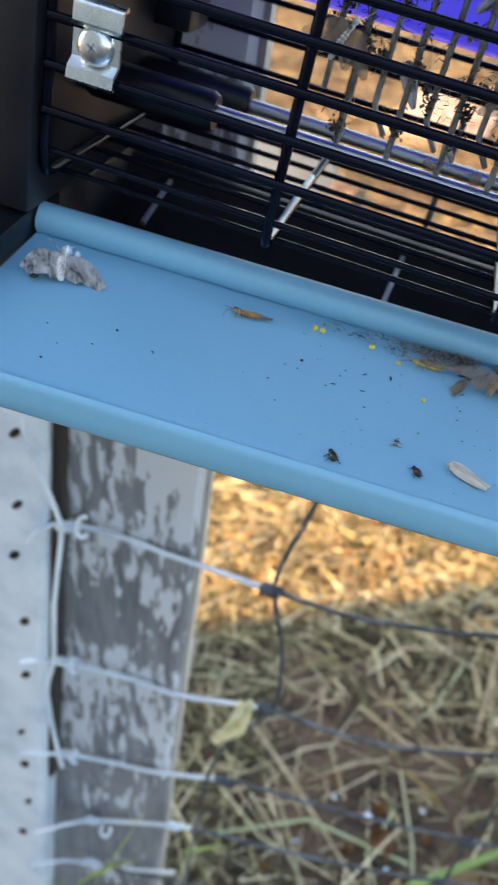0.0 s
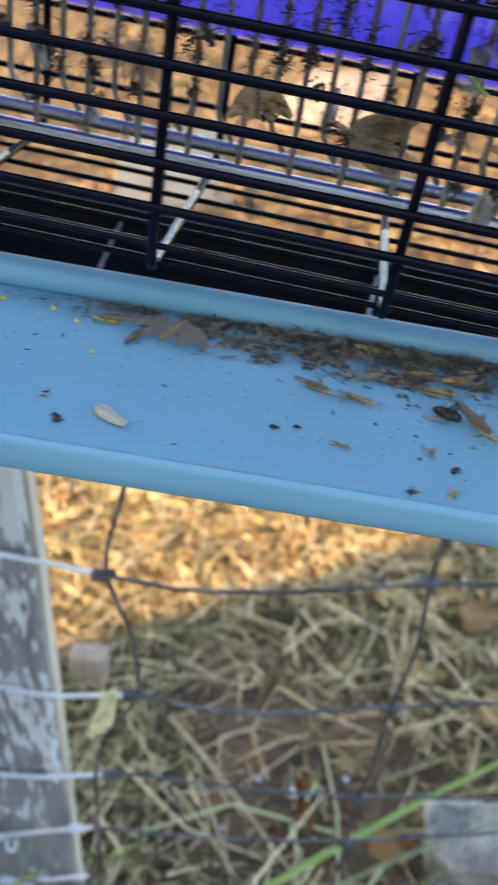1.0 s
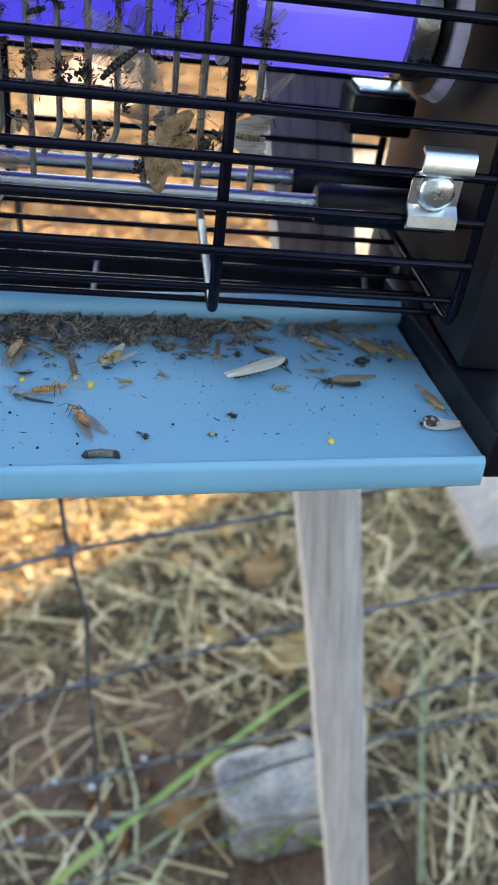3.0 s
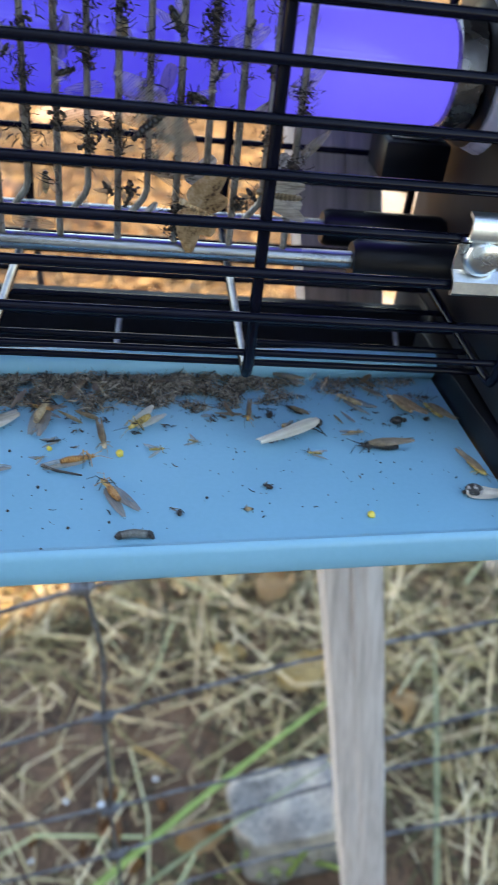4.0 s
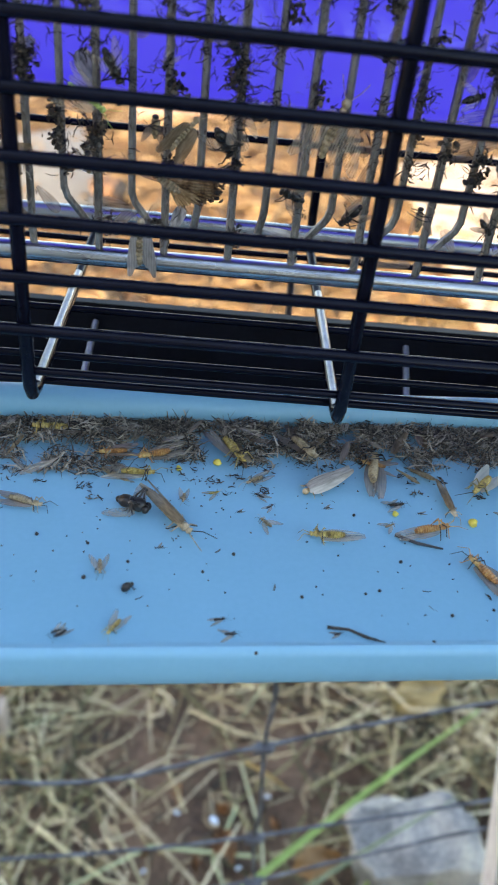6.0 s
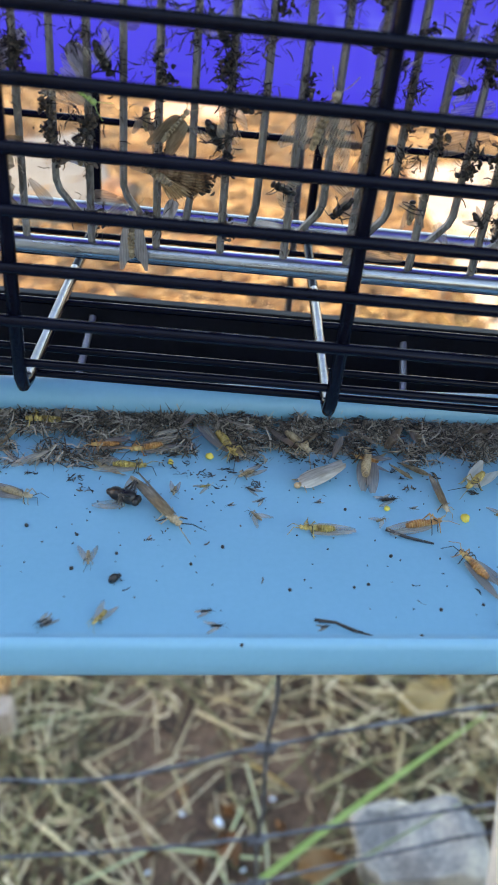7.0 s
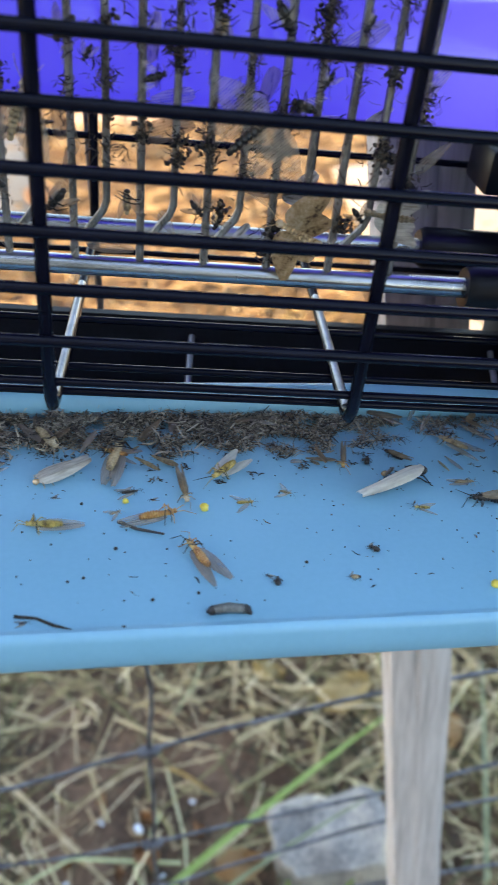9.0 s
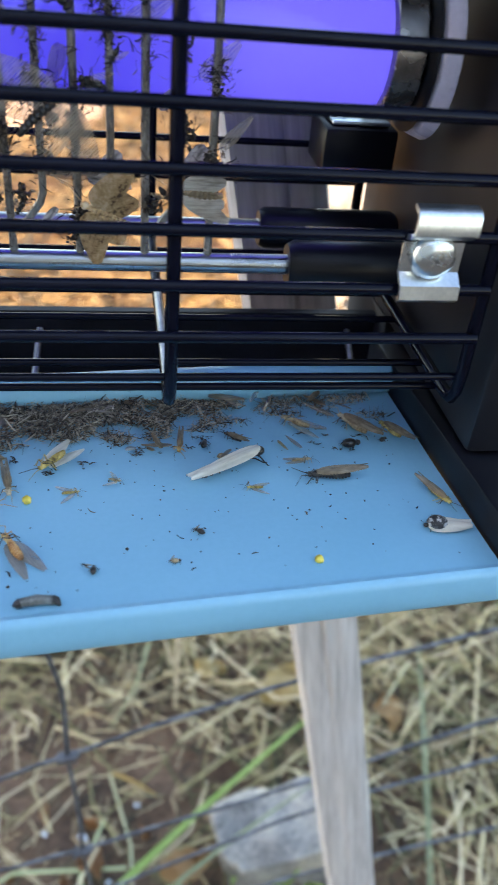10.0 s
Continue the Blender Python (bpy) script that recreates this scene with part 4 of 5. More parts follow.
SEED = [0]
def caddis(hx, hy, tx, ty, body, wing, label, spread=12.0, z=0.0, longwing=0.72, antenna=True):
    """A slim long-winged fly. Brown-winged ones lie with roofed wings, the others on their backs, wings beneath."""
    SEED[0] += 1
    q = random.Random(SEED[0])
    m, L = on_tray(hx, hy, tx, ty, z)
    ob = empty("caddisfly", m, label, "dead insect", "long-winged flies on the tray")
    roofed = wing is BROWNWING
    h, r = L / 2, L * 0.068
    bz = r * (1.0 if roofed else 1.15)
    part("head", ball(ball(ball(B(), (h - L * 0.045, 0, bz), L * 0.042, 0.9, 1.1, 1), (h - L * 0.03, L * 0.036, bz * 1.2), L * 0.016), (h - L * 0.03, -L * 0.036, bz * 1.2), L * 0.016), body, ob)
    part("thorax", ball(ball(B(), (h - L * 0.13, 0, bz * 1.05), L * 0.062, 1.1, 0.95, 0.95), (h - L * 0.2, 0, bz), L * 0.058, 1.2, 0.9, 0.95), body, ob)
    part("abdomen", abdomen(L * q.uniform(0.36, 0.46), r * 0.95, bz, h - L * 0.24), body, ob)
    for sd in (1, -1):
        if roofed:
            mw = Matrix.Translation((h - L * 0.14, sd * r * 0.25, r * 2.0)) @ Matrix.Rotation(-sd * radians(q.uniform(0, 3) + (spread - 5) * 0.3), 4, "Z") @ Matrix.Rotation(radians(6), 4, "Y") @ Matrix.Rotation(-sd * radians(48), 4, "X") @ Matrix.Diagonal((1, sd, 1, 1))
            w = turned(lobe(L * 0.84, L * 0.075, 0.00006, 0.2), mw)
        else:
            a = radians(spread * q.uniform(0.2, 1.2)) * sd + radians(q.uniform(-5, 5))
            mw = Matrix.Translation((h - L * 0.2, sd * r * 0.5, r * (0.25 if sd > 0 else 0.5))) @ Matrix.Rotation(-a, 4, "Z") @ Matrix.Rotation(radians(q.uniform(-1, 3)), 4, "Y") @ Matrix.Rotation(sd * radians(q.uniform(2, 14)), 4, "X") @ Matrix.Diagonal((1, sd, 1, 1))
            w = turned(lobe(L * (longwing + 0.07), L * 0.115, 0.00004, 0.12), mw)
        part("wing", w, wing, ob)
    for b in legs(6, h - L * 0.11, L * 0.05, L * q.uniform(0.14, 0.21), bz * (1.0 if roofed else 1.7), L * 0.0095, SEED[0]):
        part("leg", b, body if q.random() < 0.6 else DARKBUG, ob)
    if antenna:
        for sd in (1, -1):
            part("feeler", sweep(B(), [(h - L * 0.02, sd * r * 0.3, bz), (h + L * 0.1, sd * L * q.uniform(0.03, 0.12), bz * 1.4), (h + L * q.uniform(0.16, 0.34), sd * L * q.uniform(0.0, 0.3), r * 0.2)], [L * 0.0085, L * 0.0065, L * 0.0045], 5), DARKBUG if q.random() < 0.6 else body, ob)
    return ob
Y1, Y2, O1, BR = "yellowish dead fly with long clear wings lying on the tray", "pale dead fly with smoky wings lying on the tray", "orange-bodied dead fly with long wings lying on the tray", "brown-winged dead caddisfly lying on the tray"
caddis(144.4, 22.6, 135.3, 34.4, PALEBODY, BROWNWING, BR, 5)
caddis(116.9, 29.9, 107.5, 33.0, PALEBODY, SMOKY, Y2, 10)
caddis(137.8, 40.2, 126.8, 40.1, YBODY, CLEAR, Y1, 10)
caddis(134.1, 43.5, 144.4, 47.7, OBODY, CLEAR, O1, 14, 0.0012)
caddis(126.2, 45.2, 134.8, 46.5, OBODY, SMOKY, O1, 8, 0.0012)
caddis(156.1, 42.7, 150.0, 54.3, YBODY, SMOKY, Y1, 12, 0.001)
caddis(112.0, 53.0, 123.9, 53.0, YBODY, SMOKY, Y1, 10, 0.0015)
caddis(166.5, 22.8, 177.5, 22.9, YBODY, CLEAR, Y1, 3)
caddis(194.8, 25.5, 183.5, 22.4, OBODY, CLEAR, O1, 6)
caddis(196.1, 17.3, 201.4, 7.0, OBODY, SMOKY, O1, 9, longwing=0.78)
caddis(197.0, 28.3, 195.9, 38.4, PALEBODY, BROWNWING, BR, 5)
caddis(202.6, 34.8, 210.3, 43.2, YBODY, WHITEWING, Y1, 10, 0.0005)
caddis(171.3, 44.5, 164.1, 55.1, PALEBODY, SMOKY, Y2, 8, 0.0012)
caddis(156.0, 37.7, 161.4, 41.5, PALEBODY, CLEAR, Y2, 10)
caddis(256.1, 27.4, 269.1, 26.3, DARKBUG, BROWNWING, "dark dead caddisfly with folded brown wings on the tray", 3)
caddis(269.3, 48.0, 276.5, 36.2, PALEBODY, BROWNWING, BR, 4, 0.0004)
caddis(255.9, 48.5, 264.4, 41.8, PALEBODY, CLEAR, Y2, 10, 0.0004)
caddis(231.1, 38.5, 232.8, 46.4, OBODY, BROWNWING, O1, 6)
caddis(242.0, 44.6, 247.0, 39.6, DARKBUG, BROWNWING, BR, 8)
caddis(258.6, 33.2, 252.6, 32.7, PALEBODY, CLEAR, Y2, 8)
caddis(283.0, 15.1, 278.5, 24.0, YBODY, BROWNWING, BR, 4)
caddis(0.5, 46.6, 11.0, 47.8, OBODY, SMOKY, O1, 5)
caddis(46.1, 47.8, 56.8, 48.0, YBODY, BROWNWING, O1, 4)
caddis(107.0, 31.7, 97.0, 33.6, PALEBODY, BROWNWING, BR, 5)
caddis(181.0, 44.5, 188.5, 42.0, OBODY, SMOKY, O1, 12, 0.0008)
caddis(184.3, 47.0, 181.3, 33.0, PALEBODY, SMOKY, Y2, 6, 0.0006)
caddis(110.3, 11.4, 105.4, 12.8, PALEBODY, CLEAR, Y2, 8)
caddis(278.0, 44.0, 283.0, 34.0, YBODY, BROWNWING, BR, 4, 0.0006)
for hx, hy, tx, ty, b in ((128.5, 12.9, 127.9, 18.0, PALEBODY), (130.4, -0.3, 133.2, 4.3, YBODY), (143.1, 31.8, 143.6, 36.2, PALEBODY), (150.4, 35.2, 147.0, 34.0, YBODY), (157.8, 27.5, 160.9, 24.0, PALEBODY), (242.9, 25.5, 247.9, 25.1, YBODY), (210.1, 28.2, 205.0, 27.6, YBODY), (218.3, 30.5, 214.6, 32.0, PALEBODY), (122.2, -0.8, 124.7, 1.4, DARKBUG), (187.5, 32.3, 182.8, 31.2, DARKBUG), (43.1, 12.0, 45.4, 12.8, YBODY), (184.0, 26.5, 181.0, 24.8, PALEBODY)):
    caddis(hx, hy, tx, ty, b, CLEAR, "tiny pale dead midge with clear wings on the tray", 35)

def moth_folded(hx, hy, tx, ty, wing, head, label, fat=0.16, z=0.0):
    """A small moth lying with its wings folded like a roof."""
    m, L = on_tray(hx, hy, tx, ty, z)
    ob = empty("moth", m, label, "dead moth", "moths on the tray")
    h = L / 2
    part("head", ball(B(), (h - L * 0.05, 0, L * 0.05), L * 0.055, 1.1, 1, 0.9), head, ob)
    part("body", abdomen(L * 0.7, L * 0.06, L * 0.06, h - L * 0.1), head, ob)
    for sd in (1, -1):
        w = turned(lobe(L * 0.92, L * fat * 0.72, 0.00012, 0.35, 12, 0.62), Matrix.Translation((h - L * 0.07, sd * L * fat * 0.12, L * 0.1)) @ Matrix.Rotation(radians(3.0), 4, "Y") @ Matrix.Rotation(sd * radians(-30), 4, "X") @ Matrix.Diagonal((1, sd, 1, 1)))
        part("wing", w, wing, ob)
    for b in legs(4, h - L * 0.15, L * 0.1, L * 0.17, L * 0.05, L * 0.008, 5):
        part("leg", b, head, ob)
    return ob
moth_folded(167.2, 35.0, 178.0, 41.4, SILVERWING, TANWING, "silvery white dead moth with folded wings on the tray", 0.2)
moth_folded(248.9, 37.0, 231.0, 26.5, WHITEWING, DARKBUG, "slender white dead moth with a dark head on the tray", 0.1)
speckled = moth_folded(274.8, 9.8, 284.0, 8.0, WHITEWING, DARKBUG, "white and dark speckled dead moth beside the end cheek", 0.24)
part("thorax", ball(B(), (0.0022, 0, 0.0014), 0.0017, 1.25, 1.0, 0.7), SPECKLE, speckled, "black and white speckled thorax")
moth_folded(55.1, 11.0, 63.2, 5.0, WHITEWING, PALEBODY, "brown and white dead moth on the tray", 0.2)

def moth_spread(m, L, wing, body, label, angles=(35, 75), widths=(0.3, 0.34)):
    """A moth with its four wings spread flat."""
    ob = empty("moth", m, label, "dead moth", "moths with spread wings")
    part("body", abdomen(L * 0.8, L * 0.075, 0.0, L * 0.3), body, ob)
    part("head", ball(B(), (L * 0.36, 0, 0), L * 0.075), body, ob)
    for sd in (1, -1):
        for a, w, k in ((angles[1], widths[0], 0.95), (angles[0], widths[1], 0.75)):
            b = turned(lobe(L * k, L * w * 0.66, 0.00012, 0.12, 14, 0.62), Matrix.Translation((L * 0.2, sd * L * 0.04, 0.0003 if k > 0.8 else 0)) @ Matrix.Rotation(-sd * radians(a), 4, "Z") @ Matrix.Rotation(sd * radians(6 + 5 * k), 4, "X") @ Matrix.Diagonal((1, sd, 1, 1)))
            part("wing", b, wing, ob)
    for sd in (1, -1):
        part("feeler", sweep(B(), [(L * 0.4, sd * L * 0.03, 0), (L * 0.6, sd * L * 0.16, 0.0005), (L * 0.72, sd * L * 0.22, 0)], L * 0.008, 5), body, ob)
    return ob
moth_spread(TRAY @ Matrix.Translation((-0.0415, 0.0440, 0.0015)) @ Matrix.Rotation(radians(112), 4, "Z") @ Matrix.Rotation(radians(10), 4, "X"), 0.0155, GREYWING, GREYWING, "large mottled grey dead moth in the tray corner", (14, 34), (0.4, 0.42))
moth_spread(TRAY @ Matrix.Translation((0.067, 0.046, 0.0025)) @ Matrix.Rotation(radians(70), 4, "Z"), 0.013, SMOKY, BROWNWING, "pale crumpled dead moth on the debris", (25, 60))

def on_grid(x, z, turn, flip=90, y=0.0215):
    return T @ Matrix.Translation((x, y, z)) @ Matrix.Rotation(radians(flip), 4, "X") @ Matrix.Rotation(radians(turn), 4, "Z")
moth_spread(on_grid(0.2128, 0.573, 160), 0.0108, TANWING, TANWING, "tan dead moth with patterned wings stuck to the grid", (22, 64), (0.42, 0.46))
moth_spread(on_grid(0.203, 0.5905, 45), 0.0125, CLEAR, DARKBUG, "grey dead moth with translucent wings stuck to the grid", (30, 75), (0.4, 0.4))
moth_spread(on_grid(0.2295, 0.5775, 178), 0.0108, SILVERWING, BROWNWING, "whitish dead moth with spread wings stuck to the grid", (10, 27), (0.27, 0.33))

def fan_wing(R, a0, a1, seed):
    """A broad wing like an open fan, pleated along its veins, with a worn outer edge."""
    g = random.Random(seed)
    bm = B()
    edge = [R * (0.93 + 0.07 * math.sin(2.6 * k) + g.uniform(-0.05, 0.03)) * (1 - 0.22 * (k / 16) ** 2) for k in range(17)]
    rows = []
    for j in range(8):
        f = 0.06 + 0.94 * j / 7
        rows.append([bm.verts.new((edge[k] * f * math.cos(radians(a0 + (a1 - a0) * k / 16)), edge[k] * f * math.sin(radians(a0 + (a1 - a0) * k / 16)), R * 0.035 * f * (k % 2) + R * 0.05 * math.sin(2 * f + 0.3 * k))) for k in range(17)])
    for u, v in zip(rows, rows[1:]):
        for k in range(16):
            bm.faces.new((u[k], u[k + 1], v[k + 1], v[k]))
    bmesh.ops.solidify(bm, geom=list(bm.faces), thickness=0.00008)
    return bm
fan = empty("moth", on_grid(0.1318, 0.5800, 0), "brown patterned dead moth with one fanned wing stuck to the grid", "dead moth", "moths with spread wings")
part("wing", fan_wing(0.0118, 4, -34, 5), PATWING, fan)
part("wing", fan_wing(0.0085, -24, -58, 8), TANWING, fan)
part("body", turned(abdomen(0.006, 0.0009, 0.0, 0.0015), Matrix.Rotation(radians(150), 4, "Z")), BROWNWING, fan)
part("head", ball(B(), (-0.0022, 0.0012, 0), 0.0009), DARKBUG, fan)
moth_spread(on_grid(0.1285, 0.5675, 92), 0.0100, PAPERWING, PALEBODY, "pale dead moth hanging over the grid rod", (4, 11), (0.2, 0.24))
moth_spread(on_grid(0.162, 0.5915, 75), 0.0115, CLEAR, PALEBODY, "dead moth with pale papery wings stuck to the grid", (10, 30), (0.3, 0.36))
moth_spread(on_grid(0.0985, 0.577, 175), 0.0155, BROWNWING, BROWNWING, "grey-brown dead moth stretched over the grid wires", (8, 24), (0.3, 0.34))
moth_spread(on_grid(0.136, 0.588, 55), 0.008, BROWNWING, PALEBODY, "slim dead fly with folded wings stuck to the grid", (6, 12), (0.26, 0.26))
moth_spread(on_grid(0.119, 0.592, -30), 0.008, CLEAR, GREEN, "green dead lacewing stuck to the grid", (10, 25), (0.25, 0.25))
moth_spread(on_grid(0.003, 0.587, 70), 0.011, SMOKY, GREYWING, "grey dead moth stuck to the outer grid wire", (20, 50), (0.34, 0.36))
moth_spread(on_grid(0.045, 0.584, 80), 0.011, SMOKY, BROWNWING, "dusty dead moth hanging on the grid wires", (15, 45), (0.34, 0.36))
moth_spread(on_grid(0.073, 0.581, 100), 0.010, TANWING, BROWNWING, "small tan dead moth stuck to the grid", (15, 45), (0.34, 0.36))

def grid_fly(x, z, L, turn, body, wing):
    """A fly burnt on to the grid wires, its legs drawn up."""
    q = random.Random(int(x * 1e5))
    ob = empty("grid_fly", on_grid(x, z, turn, 90 + q.uniform(-20, 20), 0.0228), "dark shrivelled fly stuck to the grid wires", "dead fly", "flies on the grid")
    part("body", ball(ball(ball(B(), (L * 0.12, 0, 0), L * 0.17, 1.2, 1, 1), (-L * 0.18, 0, 0), L * 0.17, 1.4, 1, 0.9), (-L * 0.4, 0, 0), L * 0.1, 1.2, 1, 0.9), body, ob)
    part("head", ball(B(), (L * 0.36, 0, 0.0002), L * 0.11, 0.8, 1.2, 1), DARKBUG, ob)
    for sd in (1, -1):
        part("wing", turned(lobe(L * 0.8, L * 0.14, 0.00004, 0.15), Matrix.Translation((L * 0.1, sd * L * 0.1, L * 0.1)) @ Matrix.Rotation(-sd * radians(q.uniform(5, 50)), 4, "Z") @ Matrix.Diagonal((1, sd, 1, 1))), wing, ob)
    for b in legs(6, L * 0.25, L * 0.14, L * 0.42, L * 0.2, L * 0.02, int(x * 1e5)):
        part("leg", b, DARKBUG, ob)
for x, z in ((0.1305, 0.5884), (0.1427, 0.5866), (0.1186, 0.5811), (0.1323, 0.599), (0.1558, 0.5783), (0.1803, 0.5762), (0.1672, 0.5755), (0.1851, 0.5981), (0.1427, 0.6034), (0.1933, 0.5756), (0.1231, 0.5972), (0.1699, 0.6043), (0.2064, 0.6087), (0.1963, 0.6068), (0.2205, 0.6091), (0.2111, 0.5954), (0.1974, 0.5731), (0.1736, 0.6009), (0.2087, 0.5878), (0.2149, 0.5998), (0.0594, 0.5913), (0.1053, 0.5951), (0.029, 0.5951), (0.085, 0.597), (0.1467, 0.592), (0.2241, 0.5764)):
    k = int(x * 1e4) % 7
    grid_fly(x, z, 0.0034 + 0.0005 * k, 90 + 70 * (k - 3), (DARKBUG, FLYBELLY, DARKBUG, PALEBODY)[k % 4], (CLEAR, SMOKY)[k % 2])

def housefly(hx, hy, tx, ty):
    m, L = on_tray(hx, hy, tx, ty)
    L *= 1.5
    ob = empty("housefly", m, "black dead housefly with an orange-brown abdomen on the tray", "dead fly")
    part("head", ball(ball(B(), (L * 0.36, L * 0.06, L * 0.17), L * 0.115, 0.8, 1.0, 1), (L * 0.36, -L * 0.06, L * 0.17), L * 0.115, 0.8, 1.0, 1), DARKBUG, ob)
    part("thorax", ball(ball(B(), (L * 0.14, 0, L * 0.2), L * 0.2, 1.1, 0.95, 0.95), (0, 0, L * 0.2), L * 0.18, 1.1, 1, 0.95), DARKBUG, ob)
    part("abdomen", ball(ball(B(), (-L * 0.2, 0, L * 0.18), L * 0.19, 1.15, 0.95, 0.9), (-L * 0.36, 0, L * 0.16), L * 0.11, 1.2, 0.9, 0.9), FLYBELLY, ob)
    for sd, a in ((1, 62), (-1, 28)):
        part("wing", turned(lobe(L * 0.8, L * 0.17, 0.00005, 0.1), Matrix.Translation((L * 0.1, sd * L * 0.12, L * (0.03 if sd < 0 else 0.05))) @ Matrix.Rotation(-sd * radians(a), 4, "Z") @ Matrix.Diagonal((1, sd, 1, 1))), CLEAR, ob)
    for k in range(6):
        sd, x = (1 if k % 2 else -1), L * (0.22 - 0.12 * (k // 2))
        pts = [(x, sd * L * 0.1, L * 0.32), (x + L * 0.05 * (k - 2), sd * L * 0.3, L * 0.5), (x + L * 0.1 * (k - 2), sd * L * 0.42, L * 0.28), (x + L * 0.13 * (k - 2), sd * L * 0.5, L * 0.3)]
        part("leg", sweep(B(), pts, [L * 0.03, L * 0.026, L * 0.02, L * 0.012], 5), DARKBUG, ob)
housefly(136.0, 28.9, 131.4, 31.2)

def beetle(x, y, L, turn, body, label, flat=0.6):
    ob = empty("beetle", TRAY @ Matrix.Translation((x / 1000, y / 1000, 0.0003)) @ Matrix.Rotation(radians(turn), 4, "Z"), label, "dead insect", "small dark insects on the tray")
    part("body", ball(B(), (-L * 0.08, 0, L * 0.2), L * 0.4, 1, 0.62, flat), body, ob)
    part("head", ball(B(), (L * 0.38, 0, L * 0.17), L * 0.15), DARKBUG, ob)
    for b in legs(6, L * 0.25, L * 0.2, L * 0.38, L * 0.16, L * 0.025, int(x)):
        part("leg", b, DARKBUG, ob)
D1 = "small black dead insect on the tray"
beetle(133.2, 9.8, 2.6e-3, 40, DARKBUG, "round black dead beetle on the tray", 0.9)
beetle(269.0, 37.4, 4.4e-3, 5, DARKBUG, D1)
beetle(31.3, 2.0, 3.6e-3, 110, DARKBUG, D1)
beetle(48.6, 5.0, 3.2e-3, 120, DARKBUG, D1)
beetle(93.5, 14.8, 2.2e-3, 0, DARKBUG, D1)
beetle(98.6, 16.4, 1.8e-3, 0, DARKBUG, D1)
beetle(231.4, 13.9, 2.2e-3, 140, DARKBUG, D1)
beetle(225.8, 6.9, 1.9e-3, 0, PALEBODY, "small pale dead insect on the tray")
beetle(211.3, 6.5, 2.2e-3, 80, DARKBUG, D1)
beetle(277.0, 38.5, 2.2e-3, 30, DARKBUG, D1)
beetle(-45.5, 36.0, 2.2e-3, 30, DARKBUG, D1)
beetle(237.0, 41.0, 2.8e-3, 70, DARKBUG, D1)
beetle(240.0, 36.5, 2.5e-3, 20, PALEBODY, "small pale dead insect on the tray")

GN = "tiny dark dead gnat with clear wings on the tray"
for hx, hy, tx, ty in ((121.6, 0.0, 123.9, 1.6), (149.6, 2.9, 146.6, 2.4), (151.2, -0.3, 147.9, -0.6), (168.8, -0.2, 166.6, -0.9), (153.4, 29.2, 155.0, 30.2), (170.7, 30.7, 172.6, 31.4), (184.0, 32.0, 187.0, 32.9), (189.6, 29.6, 191.6, 30.0), (209.4, 8.4, 211.2, 7.4), (224.6, 7.0, 226.4, 7.6), (230.2, 14.6, 232.0, 15.4), (243.4, 42.2, 246.6, 43.2), (267.0, 37.8, 270.0, 38.4), (28.0, 28.2, 29.4, 28.8), (43.4, 13.4, 45.4, 14.6), (138.2, 19.4, 139.8, 20.2), (157.4, 34.8, 160.4, 33.0), (160.8, 31.6, 158.6, 29.8)):
    caddis(hx, hy, tx, ty, DARKBUG, CLEAR, GN, 30)

bm = sweep(B(), [(-0.003, 0, 0.0008), (-0.0026, 0, 0.0009), (0, 0.0003, 0.001), (0.0026, 0, 0.0009), (0.003, -0.0004, 0.0007)], [0.0005, 0.0008, 0.0009, 0.0008, 0.0005], 10)
pupa = empty("pupa_case", TRAY @ Matrix.Translation((0.2017, 0, 0.0003)), "grey empty pupa case with dark ends on the tray", "pupa case")
part("case", bm, PUPA, pupa)
for sd in (1, -1):
    part("end", sweep(B(), [(sd * 0.0026, 0, 0.0009), (sd * 0.0033, -0.0002, 0.0008), (sd * 0.0037, -0.001 if sd > 0 else 0, 0.0006)], [0.0009, 0.0007, 0.0003], 8), DARKBUG, pupa, "dark end")
tagged(part("dark_twig", turned(sweep(B(), [(0.1665, 0.001, 0.0006), (0.170, 0.0004, 0.0007), (0.1728, -0.0012, 0.0006), (0.1758, -0.0022, 0.0005)], [0.0003, 0.00025, 0.0003, 0.0001], 6), TRAY), DARKBUG), "thin dark stalk lying along the tray edge", "stalk")
tagged(part("thin_stalk", turned(sweep(B(), [(0.1835, 0.0235, 0.0006), (0.187, 0.0212, 0.0007), (0.192, 0.0198, 0.0005)], [0.0004, 0.0003, 0.0002], 6), TRAY), DARKBUG), "thin dark stalk lying on the tray", "stalk")

def crumb(x, y, r, material, label):
    bm = B()
    bmesh.ops.create_icosphere(bm, subdivisions=2, radius=r)
    for v in bm.verts:
        v.co *= 1 + 0.35 * noise.noise(v.co * 1500 + Vector((x, y, 0)))
    ob = part("crumb", bm, material)
    ob.matrix_basis = TRAY @ Matrix.Translation((x / 1000, y / 1000, r * 0.8))
    return tagged(ob, label, "crumb", "crumbs on the tray")
for x, y, r in ((200.2, 27.0, 0.0009), (251.6, 3.7, 0.0008), (21.3, 50.9, 0.0008), (23.3, 50.7, 0.0007), (150.5, 44.5, 0.0008), (142.5, 42.5, 0.0006), (185.0, 29.5, 0.0006), (36.0, 50.0, 0.0007), (43.0, 46.0, 0.0006), (49.5, 33.0, 0.0005)):
    crumb(x, y, r, YELLOW, "yellow pollen-like crumb on the blue tray")
